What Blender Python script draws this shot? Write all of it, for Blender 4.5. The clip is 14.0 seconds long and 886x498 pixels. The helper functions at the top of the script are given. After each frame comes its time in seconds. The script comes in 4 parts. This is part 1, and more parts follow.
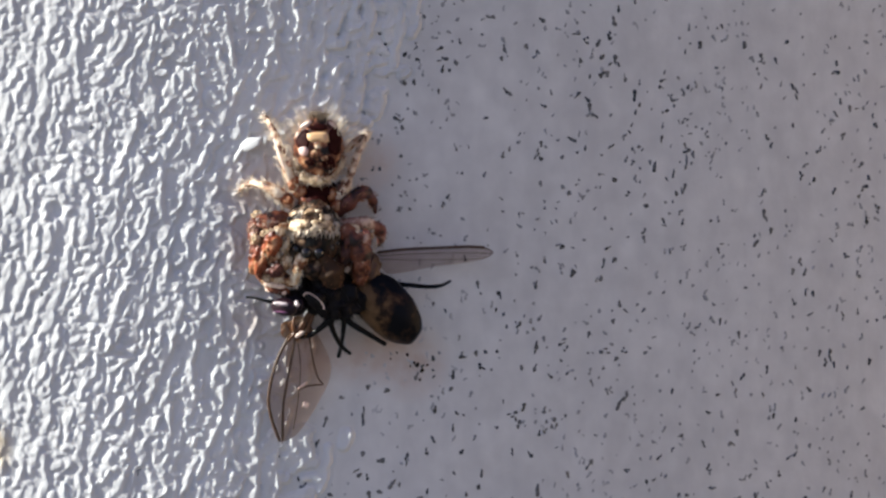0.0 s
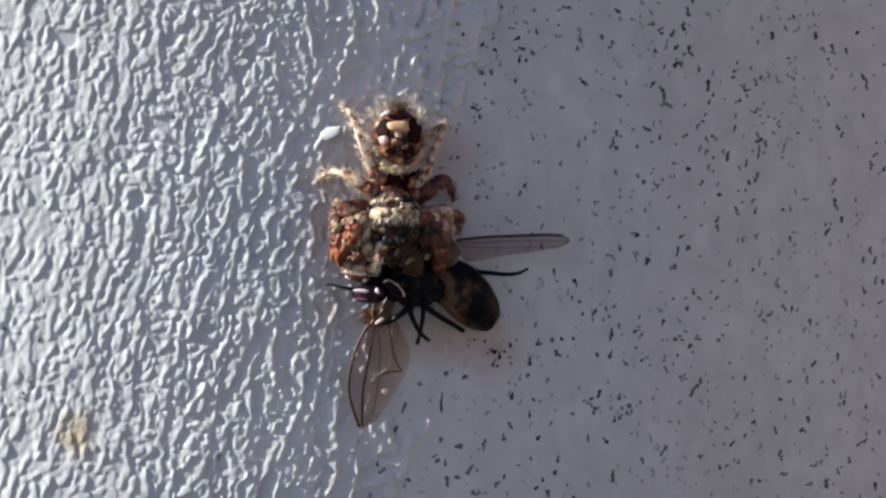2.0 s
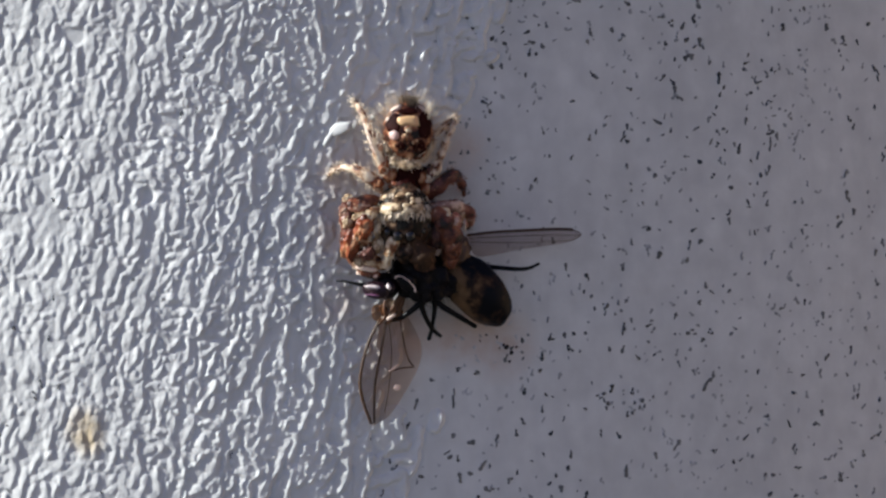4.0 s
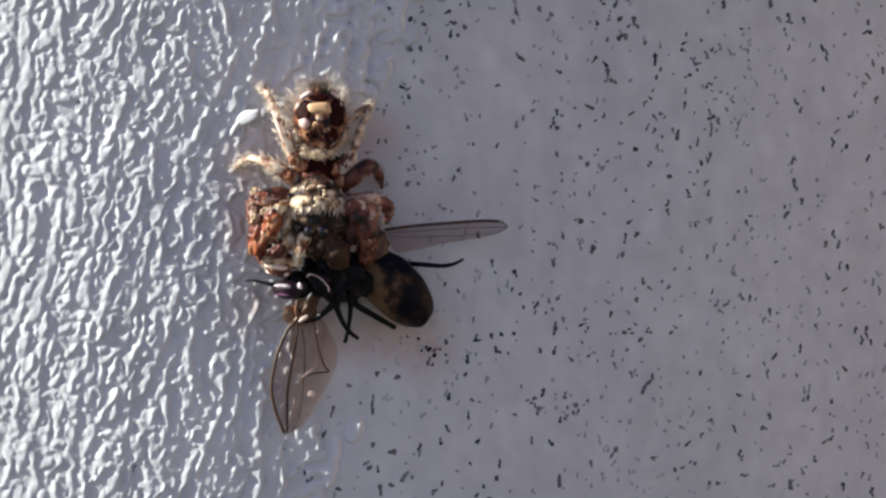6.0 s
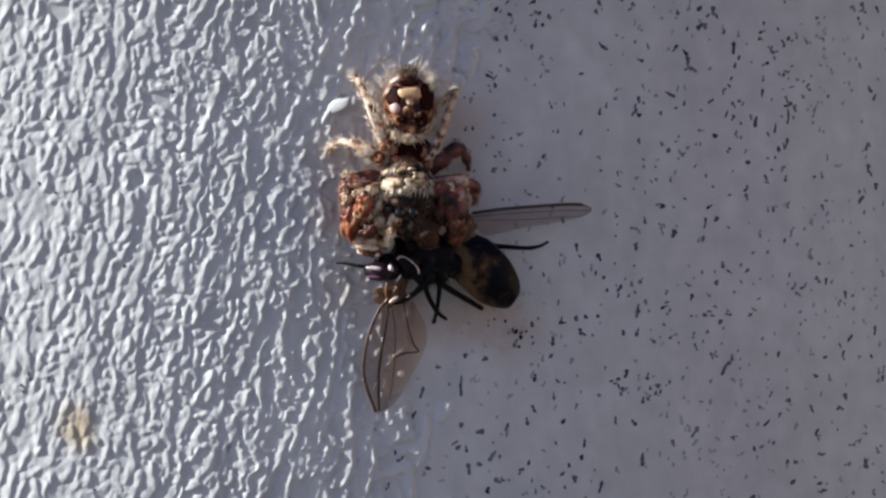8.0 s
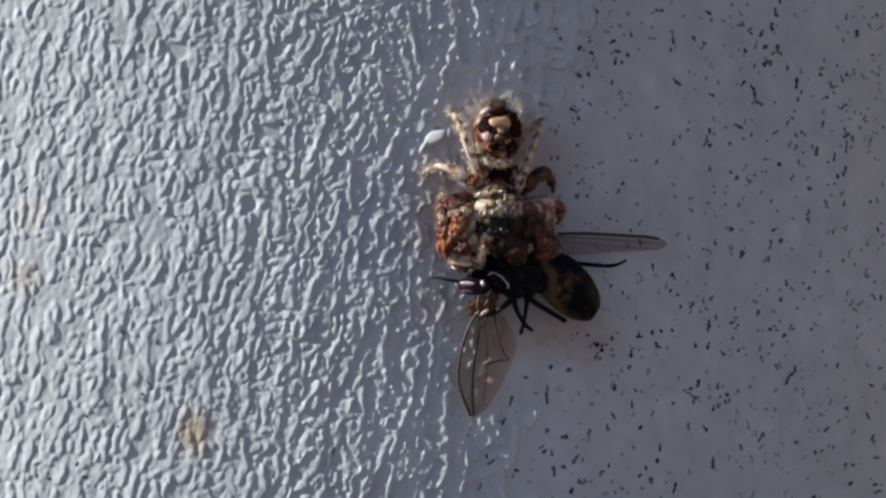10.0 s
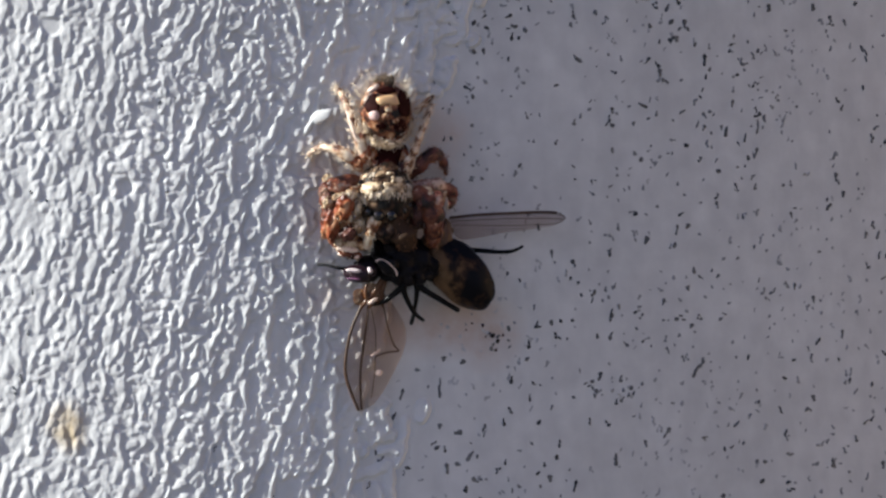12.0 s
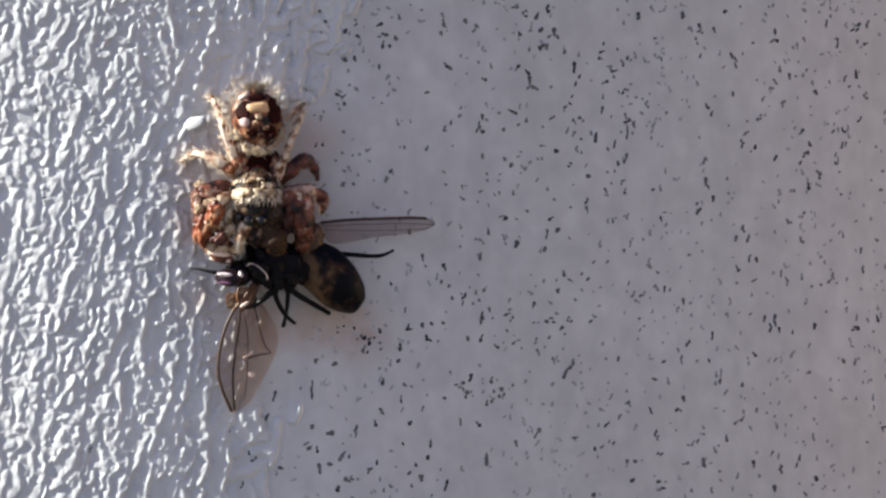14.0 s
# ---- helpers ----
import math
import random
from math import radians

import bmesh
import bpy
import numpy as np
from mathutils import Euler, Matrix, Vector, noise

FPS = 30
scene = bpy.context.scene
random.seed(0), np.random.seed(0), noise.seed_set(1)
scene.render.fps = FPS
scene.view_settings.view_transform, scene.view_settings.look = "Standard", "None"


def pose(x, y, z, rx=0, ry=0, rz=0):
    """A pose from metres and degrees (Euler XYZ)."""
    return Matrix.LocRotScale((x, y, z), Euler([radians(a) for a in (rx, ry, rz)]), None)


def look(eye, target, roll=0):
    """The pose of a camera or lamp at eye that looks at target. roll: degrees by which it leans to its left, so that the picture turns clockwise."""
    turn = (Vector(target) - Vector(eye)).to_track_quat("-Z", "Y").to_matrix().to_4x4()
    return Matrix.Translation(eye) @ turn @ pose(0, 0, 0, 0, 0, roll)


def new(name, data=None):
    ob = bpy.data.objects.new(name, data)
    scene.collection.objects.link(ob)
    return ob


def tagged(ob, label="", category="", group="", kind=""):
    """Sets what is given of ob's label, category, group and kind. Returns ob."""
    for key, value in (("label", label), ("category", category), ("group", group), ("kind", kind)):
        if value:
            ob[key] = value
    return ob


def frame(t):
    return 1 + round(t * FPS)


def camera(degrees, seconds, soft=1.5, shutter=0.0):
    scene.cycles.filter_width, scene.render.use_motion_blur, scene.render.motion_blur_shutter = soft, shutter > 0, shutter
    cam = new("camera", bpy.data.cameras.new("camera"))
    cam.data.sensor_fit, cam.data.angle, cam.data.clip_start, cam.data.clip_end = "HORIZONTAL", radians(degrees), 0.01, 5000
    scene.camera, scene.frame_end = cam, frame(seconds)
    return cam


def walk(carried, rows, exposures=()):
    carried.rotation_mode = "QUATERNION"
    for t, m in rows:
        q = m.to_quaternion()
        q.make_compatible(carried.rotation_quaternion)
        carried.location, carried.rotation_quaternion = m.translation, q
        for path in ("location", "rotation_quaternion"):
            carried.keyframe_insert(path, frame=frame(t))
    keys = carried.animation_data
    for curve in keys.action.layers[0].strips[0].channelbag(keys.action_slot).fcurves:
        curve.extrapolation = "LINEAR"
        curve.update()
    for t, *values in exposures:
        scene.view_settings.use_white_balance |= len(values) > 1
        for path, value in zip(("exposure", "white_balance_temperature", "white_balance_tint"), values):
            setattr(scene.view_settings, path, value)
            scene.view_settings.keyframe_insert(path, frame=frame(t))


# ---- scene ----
# All plans below are in millimetres (MM turns them into metres). x right, z up, h: height over the painted face.
MM = 0.001
AXIS_X, RADIUS, NEAREST = -12.0, 62.0, -0.32   # the round post: where its face is nearest, its radius, and how near
BRUSH_X = -7.0                       # the brushed coat ends about here
FAR = 113.65                         # the first eye's distance from the face

# ---- camera ----
cam = camera(18.0, 14.0, soft=2.5)
PATH = [  # seconds, x, z, farther by, roll
    (0.0, 0.014, 0.031, -0.220, 0.30), (0.5, -1.226, -0.767, 0.519, 0.35), (1.0, -2.252, -0.676, 0.927, 0.57), (1.5, -5.389, -1.659, 1.092, 0.05),
    (2.0, -3.161, -0.478, 1.016, 0.31), (2.5, -1.900, 0.112, 0.608, 0.35), (3.0, -3.874, -0.079, 1.451, -0.02), (3.2, -3.328, -0.142, 1.250, -0.01),
    (5.3, -4.198, -1.459, -3.022, -0.69), (5.5, -3.148, -0.794, -4.260, -0.76), (6.0, -0.437, -0.866, -7.173, -0.68), (6.5, -2.249, -0.862, -6.811, -0.87),
    (7.0, -4.771, -0.572, -5.653, -0.99), (7.2, -4.789, -1.485, -5.951, -0.97), (9.3, -1.791, -1.274, 2.984, -0.84), (9.5, -4.137, -1.342, 4.321, -0.85),
    (10.0, -7.519, -0.520, 4.933, -0.85), (10.5, -7.187, 0.796, 3.360, -0.56), (11.0, -6.309, 0.566, 2.265, -0.73), (11.5, -1.910, -2.283, 1.833, -0.90),
    (12.0, -2.970, -1.173, -1.099, -0.90), (12.5, -6.036, -0.687, -2.202, -0.91), (13.0, -4.877, -0.923, -1.881, -0.91), (13.5, -3.085, -1.077, -0.731, -0.83),
    (14.0, 2.299, -1.092, 1.091, -0.99),
]
BRIGHTER = [  # seconds, stops by which the camera opens up
    (0.0, 0.48), (0.5, 0.2), (1.0, 0.05), (1.5, -0.2), (2.0, 0.03), (2.5, 0.05), (3.0, 0), (3.2, 0.02), (5.3, 0.03),
    (5.5, 0.08), (6.0, 0.3), (6.5, 0.02), (7.0, -0.08), (7.2, -0.08), (9.3, 0.1), (9.5, 0.03), (10.0, -0.45),
    (10.5, -0.3), (11.0, -0.28), (11.5, 0.07), (12.0, 0.2), (12.5, -0.12), (13.0, -0.05), (13.5, -0.06), (14.0, 0.48),
]
EXPOSURES = [(t, 0.58 + e, 5880 + 350 * e, 31.5) for t, e in BRIGHTER]
walk(cam, [(t, pose(x * MM, -(FAR + d) * MM, z * MM, 90, 0, 0) @ pose(0, 0, 0, 0, 0, roll)) for t, x, z, d, roll in PATH], EXPOSURES)

# ---- light ----
SUN_RISE, SUN_TURN = radians(28), math.atan2(-1.0, -0.095)   # height, and turn from +y to +x
SUN = Vector((math.cos(SUN_RISE) * math.sin(SUN_TURN), math.cos(SUN_RISE) * math.cos(SUN_TURN), math.sin(SUN_RISE)))
world = bpy.data.worlds.new("sky")
scene.world = world
world.use_nodes = True
sky = world.node_tree.nodes.new("ShaderNodeTexSky")
sky.sky_type, sky.sun_disc, sky.sun_elevation, sky.sun_rotation = "NISHITA", False, SUN_RISE, SUN_TURN
world.node_tree.links.new(sky.outputs[0], world.node_tree.nodes["Background"].inputs[0])
world.node_tree.nodes["Background"].inputs[1].default_value = 0.052
lamp = bpy.data.lights.new("sun", "SUN")
lamp.energy, lamp.angle, lamp.color = 5.0, radians(0.53), (0.91, 1.0, 0.75)
new("sun", lamp).matrix_world = look(SUN * 3, (0, 0, 0))


# ---- materials ----
def paint(name, colour, rough=0.6, metal=0.0, spread=0.25, size=3000.0, bump=0.0, bump_size=6000.0, second=None, coat=0.0, per_object=0.0, shine=0.5):
    """A surface of one colour that varies at two scales (sizes are waves to the metre), with fine relief."""
    m = bpy.data.materials.new(name)
    m.use_nodes = True
    nodes, links = m.node_tree.nodes, m.node_tree.links
    b = nodes["Principled BSDF"]
    b.inputs["Roughness"].default_value, b.inputs["Metallic"].default_value = rough, metal
    b.inputs["Coat Roughness"].default_value = rough
    b.inputs["Coat Weight"].default_value, b.inputs["Specular IOR Level"].default_value = coat, shine
    where = nodes.new("ShaderNodeTexCoord")
    grain, broad = nodes.new("ShaderNodeTexNoise"), nodes.new("ShaderNodeTexNoise")
    grain.inputs["Scale"].default_value, grain.inputs["Detail"].default_value = size, 4
    broad.inputs["Scale"].default_value, broad.inputs["Detail"].default_value = size * 0.17, 3
    for n in (grain, broad):
        links.new(where.outputs["Object"], n.inputs["Vector"])
    both = nodes.new("ShaderNodeMath")
    both.operation = "ADD"
    links.new(grain.outputs[0], both.inputs[0])
    links.new(broad.outputs[0], both.inputs[1])
    ramp = nodes.new("ShaderNodeMapRange")
    ramp.inputs["From Min"].default_value, ramp.inputs["From Max"].default_value = 0.75, 1.25
    links.new(both.outputs[0], ramp.inputs["Value"])
    mix = nodes.new("ShaderNodeMix")
    mix.data_type = "RGBA"
    dark = [c * (1 - spread) for c in colour] if second is None else second
    mix.inputs[6].default_value, mix.inputs[7].default_value = (*dark, 1), (*[min(1, c * (1 + spread * 0.5)) for c in colour], 1)
    links.new(ramp.outputs[0], mix.inputs[0])
    out = mix.outputs[2]
    if per_object:
        info, tone = nodes.new("ShaderNodeObjectInfo"), nodes.new("ShaderNodeMix")
        tone.data_type = "RGBA"
        tone.inputs[7].default_value = (0.3, 0.29, 0.28, 1)
        scaled = nodes.new("ShaderNodeMath")
        scaled.operation = "MULTIPLY"
        scaled.inputs[1].default_value = per_object
        links.new(info.outputs["Random"], scaled.inputs[0])
        links.new(scaled.outputs[0], tone.inputs[0])
        links.new(out, tone.inputs[6])
        out = tone.outputs[2]
    links.new(out, b.inputs["Base Color"])
    if bump:
        relief, lift = nodes.new("ShaderNodeTexNoise"), nodes.new("ShaderNodeBump")
        relief.inputs["Scale"].default_value, relief.inputs["Detail"].default_value = bump_size, 3
        lift.inputs["Strength"].default_value, lift.inputs["Distance"].default_value = bump, 0.00003
        links.new(where.outputs["Object"], relief.inputs["Vector"])
        links.new(relief.outputs[0], lift.inputs["Height"])
        links.new(lift.outputs[0], b.inputs["Normal"])
    return m


WHITE_PAINT = paint("white_paint", (0.75, 0.75, 0.75), 0.65, spread=0.1, size=1100, bump=0.25, bump_size=5000, shine=0.2)


def tinted(m, spots, colour):
    """Lays soft-edged stains and colour halos into a paint round places (x, y, z, reach) of its object, in metres."""
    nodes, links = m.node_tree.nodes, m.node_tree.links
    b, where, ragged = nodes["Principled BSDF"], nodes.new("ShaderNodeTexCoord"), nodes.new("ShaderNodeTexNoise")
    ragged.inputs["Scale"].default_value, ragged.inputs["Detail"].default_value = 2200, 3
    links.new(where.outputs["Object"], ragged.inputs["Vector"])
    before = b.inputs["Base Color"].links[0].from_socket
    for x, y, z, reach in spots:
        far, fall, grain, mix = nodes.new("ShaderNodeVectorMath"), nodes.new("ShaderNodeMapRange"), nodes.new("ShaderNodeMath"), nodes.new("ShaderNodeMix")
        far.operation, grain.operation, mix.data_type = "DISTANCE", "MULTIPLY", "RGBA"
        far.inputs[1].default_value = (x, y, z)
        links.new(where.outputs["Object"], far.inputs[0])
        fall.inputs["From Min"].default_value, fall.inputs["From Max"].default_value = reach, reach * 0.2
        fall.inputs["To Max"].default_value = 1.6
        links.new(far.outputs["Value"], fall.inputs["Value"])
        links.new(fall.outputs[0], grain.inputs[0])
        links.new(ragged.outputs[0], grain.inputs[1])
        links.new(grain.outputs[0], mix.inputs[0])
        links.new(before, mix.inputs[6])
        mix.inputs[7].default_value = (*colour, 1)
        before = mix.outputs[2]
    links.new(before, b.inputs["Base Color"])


def streaked(m, strength):
    """Faint upright brush streaks, two to the millimetre, in the tone of a paint."""
    nodes, links = m.node_tree.nodes, m.node_tree.links
    b, where, place, streak = nodes["Principled BSDF"], nodes.new("ShaderNodeTexCoord"), nodes.new("ShaderNodeMapping"), nodes.new("ShaderNodeTexNoise")
    place.inputs["Scale"].default_value = (1000, 1000, 380)
    streak.inputs["Scale"].default_value, streak.inputs["Detail"].default_value = 1.0, 4
    links.new(where.outputs["Object"], place.inputs["Vector"])
    links.new(place.outputs[0], streak.inputs["Vector"])
    tone, mix = nodes.new("ShaderNodeMapRange"), nodes.new("ShaderNodeMix")
    tone.inputs["From Min"].default_value, tone.inputs["From Max"].default_value = 0.35, 0.7
    tone.inputs["To Max"].default_value = strength
    mix.data_type = "RGBA"
    mix.inputs[7].default_value = (0.42, 0.42, 0.44, 1)
    links.new(streak.outputs[0], tone.inputs["Value"])
    links.new(tone.outputs[0], mix.inputs[0])
    links.new(b.inputs["Base Color"].links[0].from_socket, mix.inputs[6])
    links.new(mix.outputs[2], b.inputs["Base Color"])


streaked(WHITE_PAINT, 0.2)
tinted(WHITE_PAINT, [(-0.0012, 0.0005, -0.0046, 0.0018), (-0.0032, 0.0002, -0.0042, 0.0017), (-0.0052, 0, -0.004, 0.0016), (-0.0022, 0.0004, -0.0038, 0.0016)], (0.6, 0.5, 0.45))
tinted(WHITE_PAINT, [(-0.0079, 0, 0.0022, 0.0018), (-0.0079, 0, 0.0, 0.0015), (-0.0077, 0, -0.003, 0.0016), (-0.0028, 0.0002, 0.0035, 0.0014)], (0.66, 0.58, 0.54))
tinted(WHITE_PAINT, [(-0.0183, -0.0003, -0.0079, 0.0011), (-0.0181, -0.0003, -0.0085, 0.0009), (-0.0254, 0.0004, 0.0012, 0.0011), (-0.0257, 0.0004, -0.0015, 0.0013)], (0.58, 0.45, 0.28))
CHIP_PAINT = paint("chip_paint", (0.6, 0.6, 0.6), 0.5, spread=0.05)
SPECK = paint("speck", (0.045, 0.048, 0.055), 0.8, spread=0.4, size=9000, per_object=0.75)
SPECK_SMALL = paint("small_speck", (0.22, 0.225, 0.24), 0.8, spread=0.7, size=500)
SPECK_FAINT = paint("faint_speck", (0.43, 0.435, 0.45), 0.7, spread=0.55, size=450)
CONCRETE = paint("asphalt", (0.09, 0.09, 0.088), 0.9, spread=0.3, size=20)
WARM_BOUNCE = paint("warm_bounce", (0.44, 0.295, 0.19), 0.9, spread=0.2, size=15)
MAROON = paint("maroon_patch", (0.034, 0.008, 0.007), 0.5, spread=0.4, shine=0.03)
BEIGE = paint("beige_spot", (0.82, 0.5, 0.25), 0.45, spread=0.15, size=3000)
CREAM_SPOT = paint("cream_spot", (0.86, 0.66, 0.55), 0.4, spread=0.2)
PINK_SPOT = paint("pink_spot", (0.85, 0.58, 0.52), 0.4, spread=0.2)
CREAM_HAIR = paint("cream_hair", (0.83, 0.68, 0.52), 0.5, spread=0.25, size=1500)
GREY_HAIR = paint("grey_hair", (0.155, 0.1, 0.06), 0.5, spread=0.3, size=1500)
RUST_HAIR = paint("rust_hair", (0.32, 0.13, 0.05), 0.5, spread=0.4, size=1500)
EYE = paint("black_eye", (0.008, 0.006, 0.006), 0.06, spread=0.1, coat=0.6)
FLY_BLACK = paint("blue_black_cuticle", (0.008, 0.006, 0.007), 0.35, spread=0.6, size=2500, bump=0.4, shine=0.12)
FLY_BROWN = paint("brown_cuticle", (0.11, 0.052, 0.022), 0.45, second=(0.035, 0.017, 0.01), size=1800, bump=0.2)
DARK_PALP = paint("dark_palp", (0.07, 0.036, 0.018), 0.6, second=(0.02, 0.011, 0.008), size=1800, bump=0.3, shine=0.15)
FLY_EYE = paint("maroon_eye", (0.02, 0.008, 0.013), 0.3, 0.0, spread=0.3, size=4000, shine=0.3)
VIOLET = paint("violet_band", (0.2, 0.08, 0.16), 0.3, spread=0.3, size=3000)
GLINT = paint("painted_glint", (0.8, 0.68, 0.68), 0.35, spread=0.25, size=3000)
FLY_LEG = paint("black_leg", (0.006, 0.006, 0.007), 0.4, spread=0.4, shine=0.14)
VEIN = paint("wing_vein", (0.075, 0.038, 0.02), 0.5, spread=0.3)
AMBER_BASE = paint("amber_wing_base", (0.14, 0.055, 0.02), 0.4, spread=0.4)


def mottled(name, tones, size, rough=0.45, bump=0.5, slope=None, shine=0.4):
    """Skin in irregular patches of several tones (place on the scale, colour)."""
    m = bpy.data.materials.new(name)
    m.use_nodes = True
    nodes, links = m.node_tree.nodes, m.node_tree.links
    b, where = nodes["Principled BSDF"], nodes.new("ShaderNodeTexCoord")
    b.inputs["Roughness"].default_value, b.inputs["Specular IOR Level"].default_value = rough, shine
    n, ramp, fine, lift = nodes.new("ShaderNodeTexNoise"), nodes.new("ShaderNodeValToRGB"), nodes.new("ShaderNodeTexNoise"), nodes.new("ShaderNodeBump")
    n.inputs["Scale"].default_value, n.inputs["Detail"].default_value, n.inputs["Roughness"].default_value = size, 3, 0.6
    fine.inputs["Scale"].default_value = size * 4
    lift.inputs["Strength"].default_value, lift.inputs["Distance"].default_value = bump, 0.00004
    while len(ramp.color_ramp.elements) < len(tones):
        ramp.color_ramp.elements.new(0.5)
    for e, (at, colour) in zip(ramp.color_ramp.elements, tones):
        e.position, e.color = at, (*colour, 1)
    for k in (n, fine):
        links.new(where.outputs["Object"], k.inputs["Vector"])
    if slope:
        dot, total = nodes.new("ShaderNodeVectorMath"), nodes.new("ShaderNodeMath")
        dot.operation, total.operation = "DOT_PRODUCT", "ADD"
        dot.inputs[1].default_value = slope
        links.new(where.outputs["Object"], dot.inputs[0])
        links.new(dot.outputs["Value"], total.inputs[0])
        links.new(n.outputs[0], total.inputs[1])
        links.new(total.outputs[0], ramp.inputs[0])
    else:
        links.new(n.outputs[0], ramp.inputs[0])
    links.new(ramp.outputs[0], b.inputs["Base Color"])
    links.new(fine.outputs[0], lift.inputs["Height"])
    links.new(lift.outputs[0], b.inputs["Normal"])
    return m


RUST_DARK = mottled("dark_rust_leg", [(0.4, (0.008, 0.003, 0.003)), (0.52, (0.07, 0.018, 0.012)), (0.68, (0.19, 0.062, 0.044))], 1500)
GOLD = mottled("pale_gold_leg", [(0.38, (0.05, 0.014, 0.007)), (0.45, (0.3, 0.11, 0.04)), (0.52, (0.62, 0.42, 0.24)), (0.6, (0.86, 0.74, 0.55))], 2000)
ABDOMEN = mottled("brown_abdomen", [(0.43, (0.01, 0.004, 0.003)), (0.5, (0.13, 0.032, 0.016)), (0.58, (0.34, 0.125, 0.052)), (0.7, (0.66, 0.42, 0.23))], 2300, 0.4, 0.4)
RUST_PLAIN = mottled("rust_segment", [(0.4, (0.03, 0.008, 0.005)), (0.48, (0.2, 0.042, 0.014)), (0.57, (0.32, 0.075, 0.024)), (0.66, (0.5, 0.26, 0.13)), (0.74, (0.8, 0.64, 0.44))], 1050, 0.4, 0.2)
BROWN_LEG = mottled("brown_leg", [(0.4, (0.014, 0.005, 0.004)), (0.48, (0.1, 0.024, 0.012)), (0.6, (0.26, 0.085, 0.04)), (0.72, (0.6, 0.4, 0.25))], 1500)
MAUVE_LEG = mottled("mauve_leg", [(0.36, (0.03, 0.008, 0.007)), (0.46, (0.17, 0.045, 0.03)), (0.56, (0.3, 0.12, 0.085)), (0.68, (0.68, 0.48, 0.36))], 1300)
PALE_GOLD = mottled("cream_gold_leg", [(0.38, (0.1, 0.03, 0.015)), (0.46, (0.36, 0.17, 0.09)), (0.53, (0.7, 0.52, 0.36)), (0.63, (0.86, 0.73, 0.58))], 2300)
PALE_LEG = mottled("pale_rust_leg", [(0.4, (0.05, 0.012, 0.007)), (0.5, (0.22, 0.06, 0.03)), (0.58, (0.4, 0.2, 0.13)), (0.68, (0.72, 0.6, 0.46))], 1900)
CREAM_PATCH = mottled("cream_scales", [(0.36, (0.12, 0.06, 0.025)), (0.48, (0.55, 0.38, 0.22)), (0.6, (0.78, 0.63, 0.43))], 3500, 0.4, 0.6)
BODY = mottled("hairy_cuticle", [(0.42, (0.006, 0.005, 0.004)), (0.53, (0.08, 0.038, 0.021)), (0.64, (0.37, 0.245, 0.145))], 1800, 0.45, shine=0.2)
FLY_ABDOMEN = mottled("fly_abdomen", [(0.4, (0.004, 0.004, 0.006)), (0.48, (0.035, 0.018, 0.01)), (0.56, (0.11, 0.06, 0.028)), (0.74, (0.19, 0.105, 0.05))], 1100, 0.35, 0.3, (-190, 0, -80), 0.12)


def membrane(name, tint, clear, through_tint):
    m = bpy.data.materials.new(name)
    m.use_nodes = True
    nodes, links = m.node_tree.nodes, m.node_tree.links
    b = nodes["Principled BSDF"]
    b.inputs["Base Color"].default_value, b.inputs["Roughness"].default_value = (*tint, 1), 0.25
    see, mix, noisy, ramp = nodes.new("ShaderNodeBsdfTransparent"), nodes.new("ShaderNodeMixShader"), nodes.new("ShaderNodeTexNoise"), nodes.new("ShaderNodeMapRange")
    where = nodes.new("ShaderNodeTexCoord")
    see.inputs[0].default_value = (*through_tint, 1)
    noisy.inputs["Scale"].default_value = 1500
    ramp.inputs["To Min"].default_value, ramp.inputs["To Max"].default_value = clear - 0.06, clear + 0.06
    links.new(where.outputs["Object"], noisy.inputs["Vector"])
    links.new(noisy.outputs[0], ramp.inputs["Value"])
    links.new(ramp.outputs[0], mix.inputs[0])
    links.new(b.outputs[0], mix.inputs[1])
    links.new(see.outputs[0], mix.inputs[2])
    links.new(mix.outputs[0], nodes["Material Output"].inputs["Surface"])
    return m


WING = membrane("wing_membrane", (0.15, 0.11, 0.095), 0.92, (0.92, 0.87, 0.84))
LOBE = membrane("amber_lobe", (0.15, 0.06, 0.022), 0.55, (0.78, 0.58, 0.4))
WING_CLEAR = membrane("wing_membrane_clear", (0.16, 0.13, 0.12), 0.89, (0.9, 0.86, 0.85))


# ---- shapes ----
def face_y(x):
    """How far back the post's face lies, at x."""
    return NEAREST + RADIUS - math.sqrt(RADIUS ** 2 - (x - AXIS_X) ** 2)


def part(name, bm, material, parent=None, label="", pivot=(0, 0, 0), smooth=True):
    """Links a bmesh, drawn in millimetres, as one mesh object under a thing or a part; pivot becomes its origin."""
    mesh = bpy.data.meshes.new(name)
    bmesh.ops.translate(bm, verts=bm.verts, vec=-Vector(pivot))
    bmesh.ops.scale(bm, verts=bm.verts, vec=(MM, MM, MM))
    bmesh.ops.recalc_face_normals(bm, faces=bm.faces)
    bm.to_mesh(mesh)
    bm.free()
    for p in mesh.polygons:
        p.use_smooth = smooth
    mesh.materials.append(material)
    ob = new(name, mesh)
    ob.location = Vector(pivot) * MM
    ob.parent = parent
    if label:
        ob["label"] = label
    return ob


class Plan:
    """Turns plan places (x, z, h) into places of a thing whose origin lies on the face at (x, z)."""

    def __init__(self, x, z):
        self.x, self.z = x, z

    def __call__(self, x, z, h):
        return Vector((x - self.x, face_y(x) - face_y(self.x) - h, z - self.z))


def blob(bm, centre, radii, turn=(0, 0, 0), fine=3, rough=0.0, wave=2.0, seed=0.0):
    made = bmesh.ops.create_icosphere(bm, subdivisions=fine, radius=1.0)["verts"]
    turned = Euler([radians(a) for a in turn]).to_matrix()
    for v in made:
